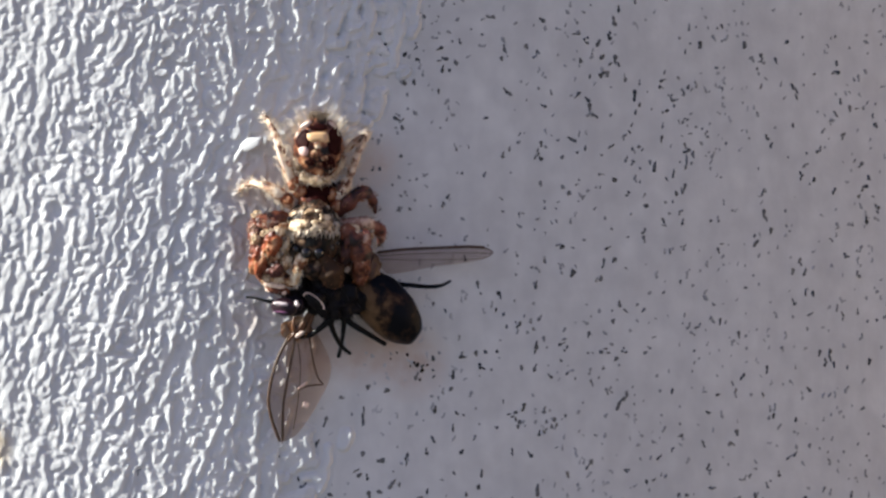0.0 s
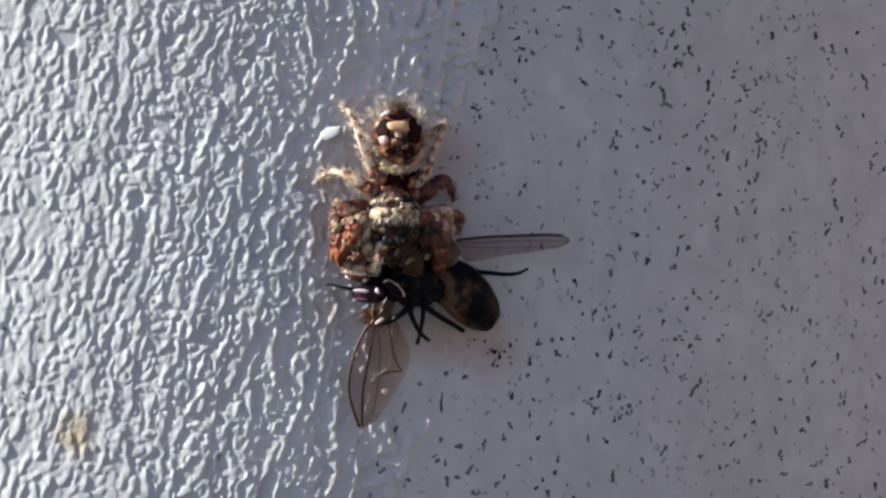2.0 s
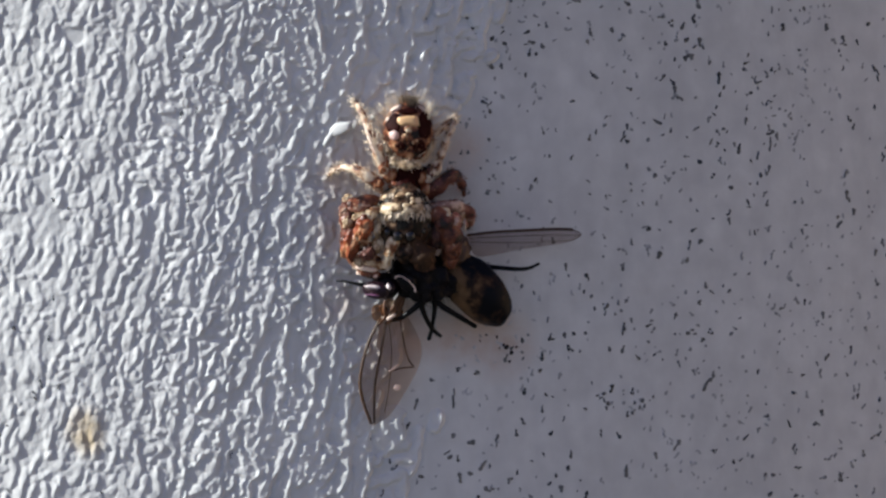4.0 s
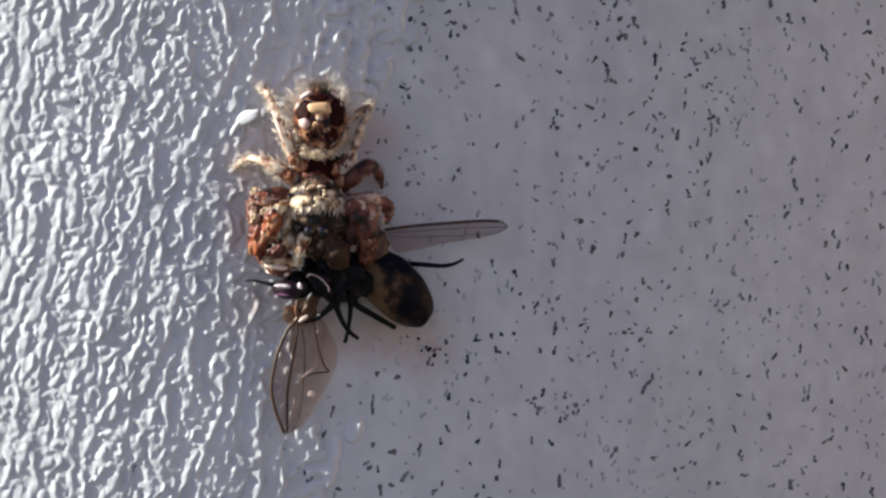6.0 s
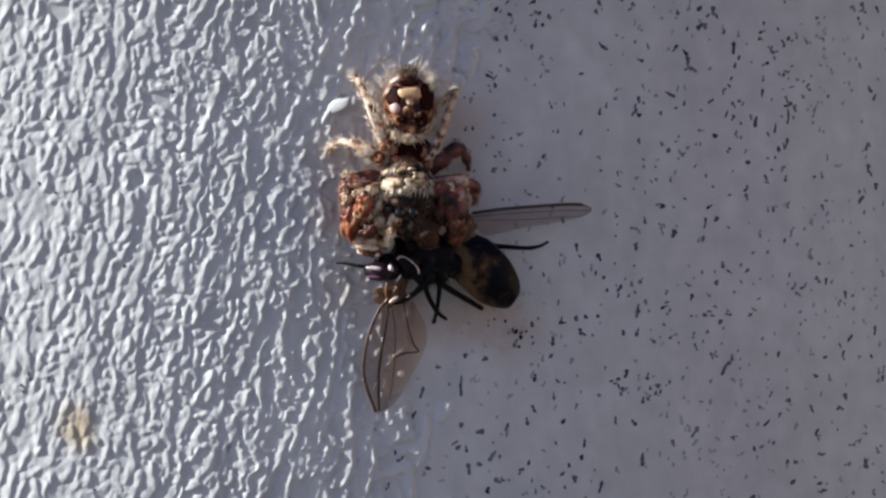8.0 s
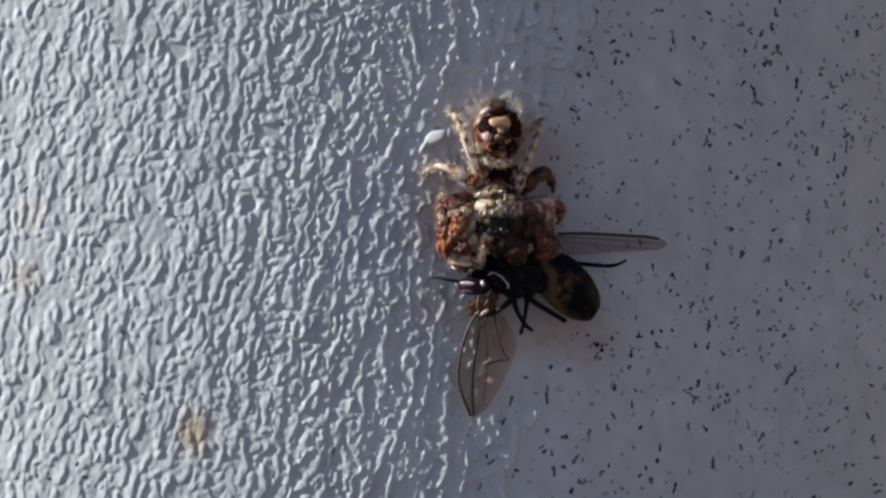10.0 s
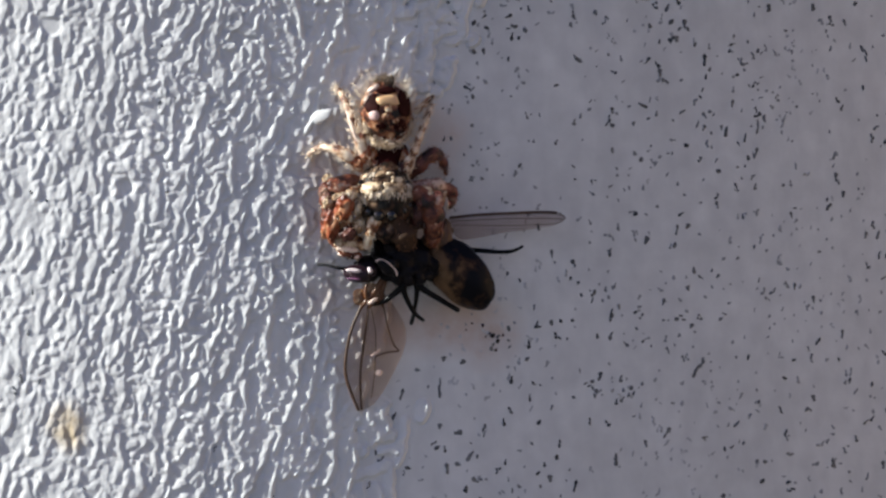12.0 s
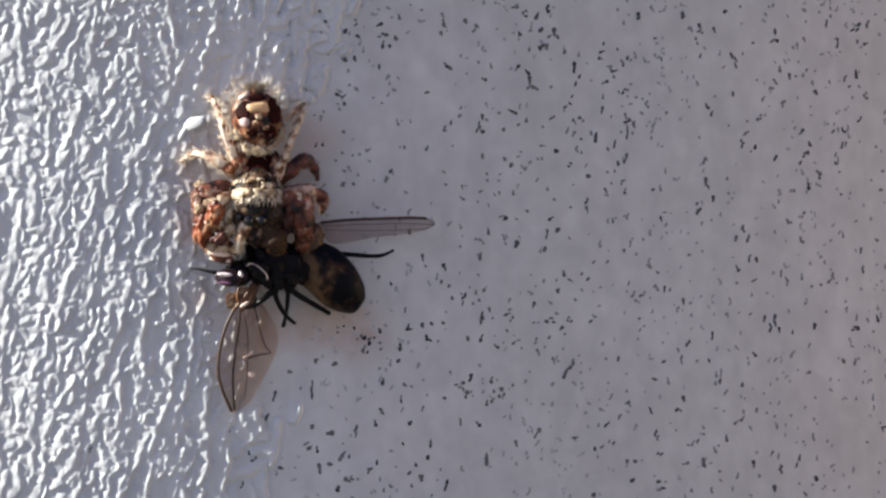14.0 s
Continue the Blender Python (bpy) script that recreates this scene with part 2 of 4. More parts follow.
        d = v.co.copy()
        k = 1 + rough * noise.noise(d * wave + Vector((seed, seed * 2, 3.1)))
        v.co = Vector(centre) + turned @ Vector((d.x * radii[0], d.y * radii[1], d.z * radii[2])) * k
    return bm


def smooth_line(points, steps=5):
    """A soft curve through rows (x, y, z, radius)."""
    pts = [Vector(p) if len(p) == 4 else Vector((*p, 0)) for p in points]
    pts = [pts[0]] + pts + [pts[-1]]
    out = []
    for a, b, c, d in zip(pts, pts[1:], pts[2:], pts[3:]):
        for i in range(steps):
            t = i / steps
            out.append(0.5 * ((2 * b) + (c - a) * t + (2 * a - 5 * b + 4 * c - d) * t * t + (3 * b - a - 3 * c + d) * t ** 3))
    return out + [pts[-1]]


def tube(bm, points, sides=8, steps=5, rough=0.0):
    """A limb through points (Vector, radius), with round ends."""
    rows = smooth_line([(*p, r) for p, r in points], steps)
    rings = []
    for i, row in enumerate(rows):
        centre, r = row.xyz, max(row.w, 0.004)
        way = (rows[min(i + 1, len(rows) - 1)].xyz - rows[max(i - 1, 0)].xyz).normalized()
        side = way.cross(Vector((0, 1, 0.13))).normalized()
        up = way.cross(side)
        if rough:
            r *= 1 + rough * noise.noise(centre * 3.0)
        rings.append([bm.verts.new(centre + (side * math.cos(a) + up * math.sin(a)) * r) for a in (2 * math.pi * k / sides for k in range(sides))])
    for a, b in zip(rings, rings[1:]):
        for k in range(sides):
            bm.faces.new((a[k], a[(k + 1) % sides], b[(k + 1) % sides], b[k]))
    for ring, row, sign in ((rings[0], rows[0], -1), (rings[-1], rows[-1], 1)):
        near = rows[1] if sign < 0 else rows[-2]
        tip = bm.verts.new(row.xyz + (row.xyz - near.xyz).normalized() * max(row.w, 0.004) * 0.7)
        for k in range(sides):
            bm.faces.new((ring[k], ring[(k + 1) % sides], tip))
    return bm


def hair(bm, root, way, length, width, droop=Vector((0, 0, 0))):
    side = way.cross(Vector((0.3, 0.5, 0.8))).normalized()
    up = way.cross(side)
    rings = []
    for f, w in ((0, 1.0), (0.55, 0.7)):
        c = root + way * length * f + droop * f * f
        rings.append([bm.verts.new(c + (side * math.cos(a) + up * math.sin(a)) * width * w) for a in (0, 2.1, 4.2)])
    tip = bm.verts.new(root + way * length + droop)
    for k in range(3):
        bm.faces.new((rings[0][k], rings[0][(k + 1) % 3], rings[1][(k + 1) % 3], rings[1][k]))
        bm.faces.new((rings[1][k], rings[1][(k + 1) % 3], tip))


def fur_on_blob(bm, rng, count, centre, radii, turn, length, width, lean, keep, lift=1.0):
    """Hairs that stand on a blob and lean one way; keep(d) says where on the unit ball they grow."""
    turned = Euler([radians(a) for a in turn]).to_matrix()
    made = 0
    while made < count:
        d = Vector((rng.gauss(0, 1), rng.gauss(0, 1), rng.gauss(0, 1))).normalized()
        if not keep(d):
            continue
        made += 1
        root = Vector(centre) + turned @ Vector((d.x * radii[0], d.y * radii[1], d.z * radii[2])) * 0.98
        normal = (turned @ Vector((d.x / radii[0], d.y / radii[1], d.z / radii[2]))).normalized()
        way = (normal * lift + Vector(lean) + Vector((rng.gauss(0, 0.25), rng.gauss(0, 0.25), rng.gauss(0, 0.25)))).normalized()
        hair(bm, root, way, length * rng.uniform(0.5, 1.25), width * rng.uniform(0.7, 1.3), Vector(lean) * length * 0.25)


def fur_on_limb(bm, rng, count, points, length, width, lean=0.6):
    rows = smooth_line([(*p, r) for p, r in points], 6)
    for _ in range(count):
        i = rng.randrange(1, len(rows) - 1)
        way = (rows[i + 1].xyz - rows[i - 1].xyz).normalized()
        d = Vector((rng.gauss(0, 1), rng.gauss(0, 1), rng.gauss(0, 1)))
        d = (d - way * d.dot(way)).normalized()
        hair(bm, rows[i].xyz + d * rows[i].w * 0.95, (d + way * lean + Vector((rng.gauss(0, 0.2), 0, rng.gauss(0, 0.2)))).normalized(), length * rng.uniform(0.4, 1.2), width)


def lens(bm, centre, normal, across, width, height, thick, power=2.0, wobble=0.0, seed=0.0):
    """A flat raised patch on a curved skin: rounded outline, domed top."""
    n = Vector(normal).normalized()
    u = (Vector(across) - n * Vector(across).dot(n)).normalized()
    v = n.cross(u)
    rings, sides = [], 20
    for f, lift in ((1.0, -0.6), (0.96, 0.25), (0.7, 0.75), (0.35, 0.95)):
        ring = []
        for k in range(sides):
            a = 2 * math.pi * k / sides
            c, s = math.cos(a), math.sin(a)
            r = f * (1 + wobble * noise.noise(Vector((c * 1.5, s * 1.5, seed))))
            ring.append(bm.verts.new(Vector(centre) + u * width * r * math.copysign(abs(c) ** (2 / power), c) + v * height * r * math.copysign(abs(s) ** (2 / power), s) + n * thick * lift))
        rings.append(ring)
    for a, b in zip(rings, rings[1:]):
        for k in range(sides):
            bm.faces.new((a[k], a[(k + 1) % sides], b[(k + 1) % sides], b[k]))
    top = bm.verts.new(Vector(centre) + n * thick)
    for k in range(sides):
        bm.faces.new((rings[-1][k], rings[-1][(k + 1) % sides], top))
    return bm


# ---- the post, its ground and an unseen wall added to bounce warm light ----
def soft_step(t):
    t = np.clip(t, 0, 1)
    return t * t * (3 - 2 * t)


def brush_strokes(lo, hi, low, high, step):
    """Height, 0 to 1 and over a square grid, of the strings of paint that the brush left, each laid over the ones before it with a furrow round it:
    long ones leaning from upright, short ones across, a few curls."""
    rng = np.random.default_rng(21)
    wide, tall = int((hi - lo) / step), int((high - low) / step)
    field = np.zeros((tall, wide), np.float32)
    reach = 12
    gy, gx = np.mgrid[-reach:reach + 1, -reach:reach + 1] * step

    def edge(z):
        """Where the brush ran dry."""
        return 0.35 - 1.2 * math.exp(-((z - 0.8) / 3.2) ** 4) + 4.0 * soft_step((z - 3.3) / 3.5) + 0.3 * soft_step((-4 - z) / 5) + 0.6 * math.sin(z * 1.3) + 0.4 * math.sin(z * 0.6 + 1)

    def string(s, z, turn, length, half, wander, curl=0.0):
        n = max(3, int(length * (1 - 0.55 * float(soft_step((-5 - s) / 9))) / (step * 1.2)))
        bend, bow = 0.0, rng.normal(0, 0.25)
        phase, rate, swing = rng.uniform(0, 6.28), rng.uniform(4, 9), rng.uniform(0.12, 0.34)
        half *= 1 + 0.3 * float(soft_step((s + 6) / 4))
        dots = []
        for i in range(n):
            f = i / (n - 1)
            bend = 0.94 * bend + rng.normal(0, wander)
            way = turn + bend + bow * (f - 0.5) + curl * f + swing * math.sin(rate * i * step + phase)
            s, z = s + step * 1.2 * math.sin(way), z + step * 1.2 * math.cos(way)
            dry = s - edge(z)
            if dry > 1.4 + 0.9 * math.sin(phase):
                break
            end = min(i, n - 1 - i) * step
            w = half * (0.95 + 0.2 * math.sin(phase + 4.1 * i * step) + 0.12 * math.sin(13 * i * step + 2 * phase)) * min(1, 0.75 + end)
            c, r = (s - lo) / step, (z - low) / step
            if reach <= c < wide - reach - 1 and reach <= r < tall - reach - 1:
                dots.append((c, r, w))
        if len(dots) < 6:
            return
        c0, c1 = int(min(d[0] for d in dots)) - reach, int(max(d[0] for d in dots)) + reach + 2
        r0, r1 = int(min(d[1] for d in dots)) - reach, int(max(d[1] for d in dots)) + reach + 2
        c0, r0 = max(c0, 0), max(r0, 0)
        away = np.full((r1 - r0, c1 - c0), 9.0, np.float32)      # how far from the string's own middle line, in its half widths
        over = np.zeros_like(away)                               # the same, counted down and eastward
        for c, r, w in dots:
            ci, ri = int(round(c)), int(round(r))
            dx, dz = gx - (c - ci) * step, gy - (r - ri) * step
            spot = away[ri - reach - r0:ri + reach + 1 - r0, ci - reach - c0:ci + reach + 1 - c0]
            lean = over[ri - reach - r0:ri + reach + 1 - r0, ci - reach - c0:ci + reach + 1 - c0]
            d = (np.hypot(dx, dz) / w)[:spot.shape[0], :spot.shape[1]]
            nearer = d < spot
            spot[nearer] = d[nearer]
            lean[nearer] = ((0.92 * dx - 0.4 * dz) / w)[:spot.shape[0], :spot.shape[1]][nearer]
        high_here = rng.uniform(0.72, 1.0) * (1 - 0.25 * float(soft_step(s - edge(z))))
        under = field[r0:r1, c0:c1]
        away = away[:under.shape[0], :under.shape[1]]
        over = over[:under.shape[0], :under.shape[1]]
        # the brush dragged each string over: a long rise, then a sharp drop
        body = high_here * np.clip(0.62 + 0.42 * over, 0.1, 1) * soft_step((1 - away) / 0.3)
        cut = 0.6 * float(soft_step((-2.5 - s) / 6))              # furrows show where the coat is thick
        moat = 1 - cut * (1 - soft_step((away - 1.0 - 0.05 / half) / 0.3))
        under[:] = np.where(away < 1, np.maximum(body, (1 - 0.6 * cut) * under * soft_step(away * 2 - 0.7 + 0.7 * (1 - cut))), under * moat - 0.2 * np.exp(-((away - 1.12) / 0.17) ** 2) * (1 - 0.6 * cut) * np.where(over > 0, 1, 0.5))

    lots = []
    at = lo
    while at < hi:                               # the long strings, side by side
        z = low + rng.uniform(-3, 0)
        while z < high:
            length = 1.1 + min(rng.exponential(1.8), 5)
            s = lo + (at + rng.normal(0, 0.16) + (z - low) * 0.23 - lo) % (hi - lo)
            if rng.random() < 0.95 - 0.2 * float(soft_step((s - edge(z) + 4) / 5)):
                lots.append((s, z, math.radians(rng.normal(10, 6)), length, rng.uniform(0.18, 0.28), 0.06, 0.0))
            z += length * 0.93 + rng.exponential(0.25)
        at += 0.47
    for _ in range(1500):                        # a second coat away from the dry side
        s, z = rng.uniform(lo, -3), rng.uniform(low, high)
        if rng.random() < 0.35 + 0.65 * float(soft_step((-3 - s) / 8)):
            lots.append((s, z, math.radians(rng.normal(10, 11)), 0.5 + min(rng.exponential(0.8), 2.5), rng.uniform(0.16, 0.26), 0.07, 0.0))
    for _ in range(1600):                        # short ones across
        s, z = rng.uniform(lo, hi), rng.uniform(low, high)
        if s < edge(z) + rng.normal(0.2, 0.6):
            lots.append((s, z, math.radians(rng.normal(90, 16)), 0.45 + min(rng.exponential(0.4), 1.4), rng.uniform(0.16, 0.24), 0.08, 0.0))
    for _ in range(300):                         # curls and drops
        s, z = rng.uniform(lo, hi), rng.uniform(low, high)
        if s < edge(z) + rng.normal(-0.2, 0.7):
            lots.append((s, z, rng.uniform(0, 6.28), rng.uniform(0.35, 1.4), rng.uniform(0.14, 0.21), 0.1, rng.choice((-3.5, 3.5))))
    for k in np.argsort(rng.random(len(lots)) + 0.3 * np.array([lot[3] > 2.2 for lot in lots])):      # the longest mostly last
        string(*lots[k])
    thick = soft_step((-4 - (lo + np.arange(wide) * step)) / 9)[None, :]
    for share in (1.0, 0.9 * thick, 0.5 * thick):                  # wet paint levels out, most of all where it is thick
        flat = field.copy()
        flat[1:-1] = 0.25 * field[:-2] + 0.5 * field[1:-1] + 0.25 * field[2:]
        flat[:, 1:-1] = 0.25 * flat[:, :-2] + 0.5 * flat[:, 1:-1] + 0.25 * flat[:, 2:]
        field = field + share * (flat - field)
    return field


def relief(along, up):
    """Height of the brushed paint at rows of arc places and heights, in millimetres."""
    size, step = 1024, 0.046
    rng = np.random.default_rng(7)
    kx = np.fft.fftfreq(size, step)[None, :]
    ky = np.fft.fftfreq(size, step)[:, None]
    k = np.hypot(kx, ky) + 1e-9

    def band(wave, wide, flat, lean=0.0, strict=1):
        """A random field of that wave length, its ridges leaning that many degrees from upright."""
        c, d = math.cos(math.radians(lean)), math.sin(math.radians(lean))
        along_k = np.abs(kx * c - ky * d) / k
        p = np.exp(-((k - 1 / wave) / wide) ** 2) * (flat + (1 - flat) * along_k ** (2 * strict))
        made = np.fft.ifft2(np.fft.fft2(rng.standard_normal((size, size))) * p).real
        return made / made.std()

    column = np.rint(np.asarray(along) / step).astype(int) % size
    row = np.rint(np.asarray(up) / step).astype(int) % size

    def laid(made):
        return made[row][:, column]

    lo, low = -23.5, -16.0
    drawn = brush_strokes(lo, 6.5, low, 14.5, step)
    c = np.clip(np.rint((np.asarray(along) - lo) / step).astype(int), 0, drawn.shape[1] - 1)
    r = np.clip(np.rint((np.asarray(up) - low) / step).astype(int), 0, drawn.shape[0] - 1)
    strokes = drawn[r][:, c]
    s = np.asarray(along)[None, :]
    more = soft_step((0.0 - s) / 11)               # the coat is thicker away from the bare side
    rough = soft_step((0.5 - s) / 3)
    h = (0.16 - 0.07 * more + 0.09 * soft_step((s + 0.3) / 3)) * strokes * (1 + 0.14 * laid(band(0.5, 0.6, 0.5, 12)))
    h = h + rough * (0.012 * laid(band(2.4, 0.3, 0.6, 11)) + (0.002 + 0.003 * more) * laid(band(0.42, 0.8, 0.4, 12, 2)))
    return h + (0.0006 + 0.0014 * rough) * laid(band(0.17, 1.5, 1.0))


def spaced(lo, hi, step, far_lo, far_hi, coarse):
    fine = list(np.arange(lo, hi, step))
    before = list(np.linspace(far_lo, lo, coarse, endpoint=False))
    return np.array(before + fine + list(np.linspace(hi, far_hi, coarse)))


def build_post():
    turn_all = 2 * math.pi * RADIUS
    along = spaced(-23.0, 6.5, 0.046, -turn_all / 2 + 6.5, 6.5, 40)[:-40]
    along = np.concatenate([along, np.arange(6.5, 33.0, 0.12), np.linspace(33.0, turn_all / 2 + 6.5, 40)[:-1]])
    up = spaced(-15.5, 14.0, 0.046, -1200.0, 900.0, 6)
    h = relief(along, up)
    inside = np.clip((along + 23) / 2, 0, 1) * np.clip((33 - along) / 2, 0, 1)
    tall = np.clip((up + 15.5) / 1.5, 0, 1) * np.clip((14 - up) / 1.5, 0, 1)
    h = h * inside[None, :] * tall[:, None]
    s, z = np.meshgrid(along, up)
    # a shallow crater where the paint has burst
    d = np.hypot((s + 11.62 + 0.4 * (z - 8.1)) / 0.6, (z - 8.1) / 0.4) + 0.3 * np.sin(5 * s) * np.cos(4 * z)
    dent = np.hypot((s + 8.65) / 0.3, (z - 1.5) / 0.34) + 0.2 * np.sin(4 * s + 5 * z)
    h = np.where(d < 1.6, h * np.clip((d - 0.7) / 0.5, 0, 1) - 0.05 * np.exp(-(d / 0.9) ** 6), h)
    h = np.where(dent < 1.6, h * np.clip((dent - 0.7) / 0.9, 0, 1) - 0.08 * np.exp(-(dent / 0.85) ** 4), h)
    r = RADIUS + h
    a = (s + BRUSH_X - AXIS_X) / RADIUS
    co = np.stack([AXIS_X + r * np.sin(a), NEAREST + RADIUS - r * np.cos(a), z], -1).reshape(-1, 3) * MM
    n, m = len(along), len(up)
    i, j = np.meshgrid(np.arange(n), np.arange(m - 1))
    nxt = (i + 1) % n
    quads = np.stack([j * n + i, j * n + nxt, (j + 1) * n + nxt, (j + 1) * n + i], -1).reshape(-1, 4)
    mesh = bpy.data.meshes.new("post")
    mesh.vertices.add(len(co))
    mesh.vertices.foreach_set("co", co.astype(np.float32).ravel())
    mesh.loops.add(quads.size)
    mesh.loops.foreach_set("vertex_index", quads.astype(np.int32).ravel())
    mesh.polygons.add(len(quads))
    mesh.polygons.foreach_set("loop_start", np.arange(0, quads.size, 4, dtype=np.int32))
    mesh.polygons.foreach_set("use_smooth", np.ones(len(quads), dtype=bool))
    mesh.update()
    mesh.validate()
    mesh.materials.append(WHITE_PAINT)
    return tagged(new("post", mesh), "round post with rough brushed white paint and dark flecks", "post", kind="structure")


def on_post(x, z, lift=0.0, spin=0.0, scale=1.0):
    """The pose of a thing that lies on the face at (x, z), its own z axis outwards."""
    a = math.asin((x - AXIS_X) / RADIUS)
    n = Vector((math.sin(a), -math.cos(a), 0))
    place = Vector((AXIS_X, NEAREST + RADIUS, z)) + n * (RADIUS + lift)
    place.z = z
    m = Matrix.Translation(place * MM) @ Matrix.Rotation(a, 4, "Z") @ Matrix.Rotation(radians(90), 4, "X") @ Matrix.Rotation(spin, 4, "Z")
    return m @ Matrix.Scale(scale, 4)


post = build_post()


def build_surroundings():
    bm = bmesh.new()
    bmesh.ops.create_grid(bm, x_segments=8, y_segments=8, size=400000)
    ground = part("ground", bm, CONCRETE, label="")
    ground.location.z = -1.2
    tagged(ground, "grey asphalt ground round the post", "ground", kind="structure")
    bm = bmesh.new()
    bmesh.ops.create_cube(bm, size=1.0)
    bmesh.ops.scale(bm, verts=bm.verts, vec=(200, 6000, 3000))
    bmesh.ops.bevel(bm, geom=bm.edges[:], offset=15, segments=2, affect="EDGES")
    wall = part("bounce_wall", bm, WARM_BOUNCE, smooth=False)
    wall.location = (4.0, 0.5, 0.3)
    tagged(wall, "unseen warm wall added to bounce light on the post", "wall", kind="structure")


build_surroundings()


# ---- flecks, chip and stain on the paint ----
def fleck_mesh(rng, long, wide):
    """One crusty fleck: low crumbs of dirt grown together along a crooked line, one of them the thickest."""
    bm = bmesh.new()
    count = 2 if long < 0.2 else 3
    core, bend = rng.randrange(count), rng.uniform(-0.4, 0.4)
    for n in range(count):
        f = n / (count - 1) - 0.5
        cx, cy = bend * long * (1 - 4 * f * f) + rng.uniform(-0.45, 0.45) * wide, long * 0.85 * f
        size = wide * (rng.uniform(0.95, 1.3) if n == core else rng.uniform(0.5, 0.85))
        tall, seed, rims = 0.018 + 0.006 * n, rng.uniform(0, 50), ([], [])
        for k in range(8):
            a = 2 * math.pi * k / 8
            w = size * (1 + 0.9 * noise.noise(Vector((math.cos(a) * 1.2, math.sin(a) * 1.2, seed))))
            x, y = w * math.cos(a), max(w * 1.1, long / (count - 1) * 0.62 * w / size) * math.sin(a)
            rims[0].append(bm.verts.new((cx + x, cy + y, -0.04)))
            rims[1].append(bm.verts.new((cx + x * 0.8, cy + y * 0.8, tall * 0.6)))
        top = bm.verts.new((cx, cy, tall))
        for k in range(8):
            j = (k + 1) % 8
            bm.faces.new((rims[0][k], rims[0][j], rims[1][j], rims[1][k]))
            bm.faces.new((rims[1][k], rims[1][j], top))
    bmesh.ops.scale(bm, verts=bm.verts, vec=(MM, MM, MM))
    bmesh.ops.recalc_face_normals(bm, faces=bm.faces)
    mesh = bpy.data.meshes.new("fleck")
    bm.to_mesh(mesh)
    bm.free()
    mesh.materials.append(SPECK)
    return mesh


# the flecks that stand out: x, z, length, turn from upright (to the right)
FLECKS_UPPER = [
    (-2.35, 8.47, 0.32, 10), (-1.55, 7.97, 0.27, 0), (-3.48, 7.60, 0.21, 20), (-3.25, 7.23, 0.21, 90), (-1.03, 7.74, 0.16, 0), (-1.59, 6.81, 0.23, 0),
    (-1.21, 6.81, 0.23, 0), (-0.21, 6.47, 0.27, 10), (-0.15, 8.19, 0.32, 70), (-0.03, 7.75, 0.46, 80), (-0.05, 7.40, 0.36, 10), (0.50, 7.68, 0.27, -10),
    (0.23, 7.33, 0.18, 60), (2.37, 7.86, 0.21, 0), (2.49, 8.31, 0.36, 0), (3.39, 8.37, 0.27, 0), (2.57, 6.55, 0.36, -30), (2.74, 6.39, 0.23, 80),
    (-1.88, 5.35, 0.36, -60), (-1.70, 5.26, 0.32, 40), (-1.65, 4.97, 0.23, 0), (1.73, 5.41, 0.27, 80), (0.52, 4.18, 0.30, -15), (2.73, 4.18, 0.23, 0),
]
FLECKS_UPPER_MIDDLE = [
    (2.47, 3.90, 0.30, 20), (4.03, 4.38, 0.32, 0), (3.84, 3.98, 0.46, 20), (4.03, 3.79, 0.27, -30), (4.14, 5.96, 0.36, -60), (-0.01, 1.84, 0.32, 5),
    (0.22, 2.19, 0.23, 20), (2.39, 2.12, 0.23, -60), (4.01, 2.74, 0.27, 0), (-1.76, 3.81, 0.16, 0), (5.67, 7.86, 0.27, 0), (6.60, 8.04, 0.23, 0),
    (6.94, 7.76, 0.27, 40), (7.23, 7.88, 0.46, -20), (6.57, 7.28, 0.41, 10), (6.77, 7.33, 0.32, 0), (6.07, 7.20, 0.27, 20), (6.37, 8.57, 0.32, 20),
    (7.58, 7.11, 0.23, 0), (7.94, 6.45, 0.46, 0), (8.18, 6.10, 0.21, 0), (8.01, 5.79, 0.21, 0), (5.95, 6.25, 0.36, -45), (6.05, 5.95, 0.32, 0),
]
FLECKS_UPPER_EAST = [
    (6.27, 5.57, 0.41, -70), (5.54, 6.43, 0.32, 50), (9.22, 7.44, 0.27, 0), (9.15, 7.13, 0.32, 70), (9.02, 6.85, 0.18, 0), (9.69, 6.31, 0.32, 80),
    (10.13, 5.46, 0.41, 60), (9.33, 5.87, 0.18, 20), (10.74, 8.60, 0.23, 0), (10.27, 6.89, 0.23, 0), (11.09, 4.92, 0.41, -10), (9.14, 4.66, 0.34, 15),
    (5.31, 4.60, 0.55, -60), (5.89, 4.25, 0.25, 20), (6.97, 4.33, 0.36, 50), (10.19, 4.20, 0.41, 60), (10.49, 4.13, 0.27, 0), (10.19, 3.59, 0.36, 0),
    (8.83, 3.51, 0.46, 15), (10.10, 2.60, 0.46, 20), (9.79, 2.41, 0.27, 0), (8.46, 1.89, 0.27, -60), (5.21, 2.38, 0.27, 30), (7.12, 2.96, 0.25, -30),
]
FLECKS_MIDDLE = [
    (9.64, 3.23, 0.36, 0), (12.76, 8.74, 0.36, 0), (13.47, 8.24, 0.36, 0), (2.34, -1.84, 0.36, -10), (2.20, -2.47, 0.21, 0), (3.84, -1.42, 0.32, 10),
    (3.15, -3.19, 0.46, 20), (3.88, -4.01, 0.55, 15), (3.82, -4.83, 0.36, 20), (3.29, -4.83, 0.27, 0), (0.79, -4.29, 0.32, 10), (0.84, -4.40, 0.36, 70),
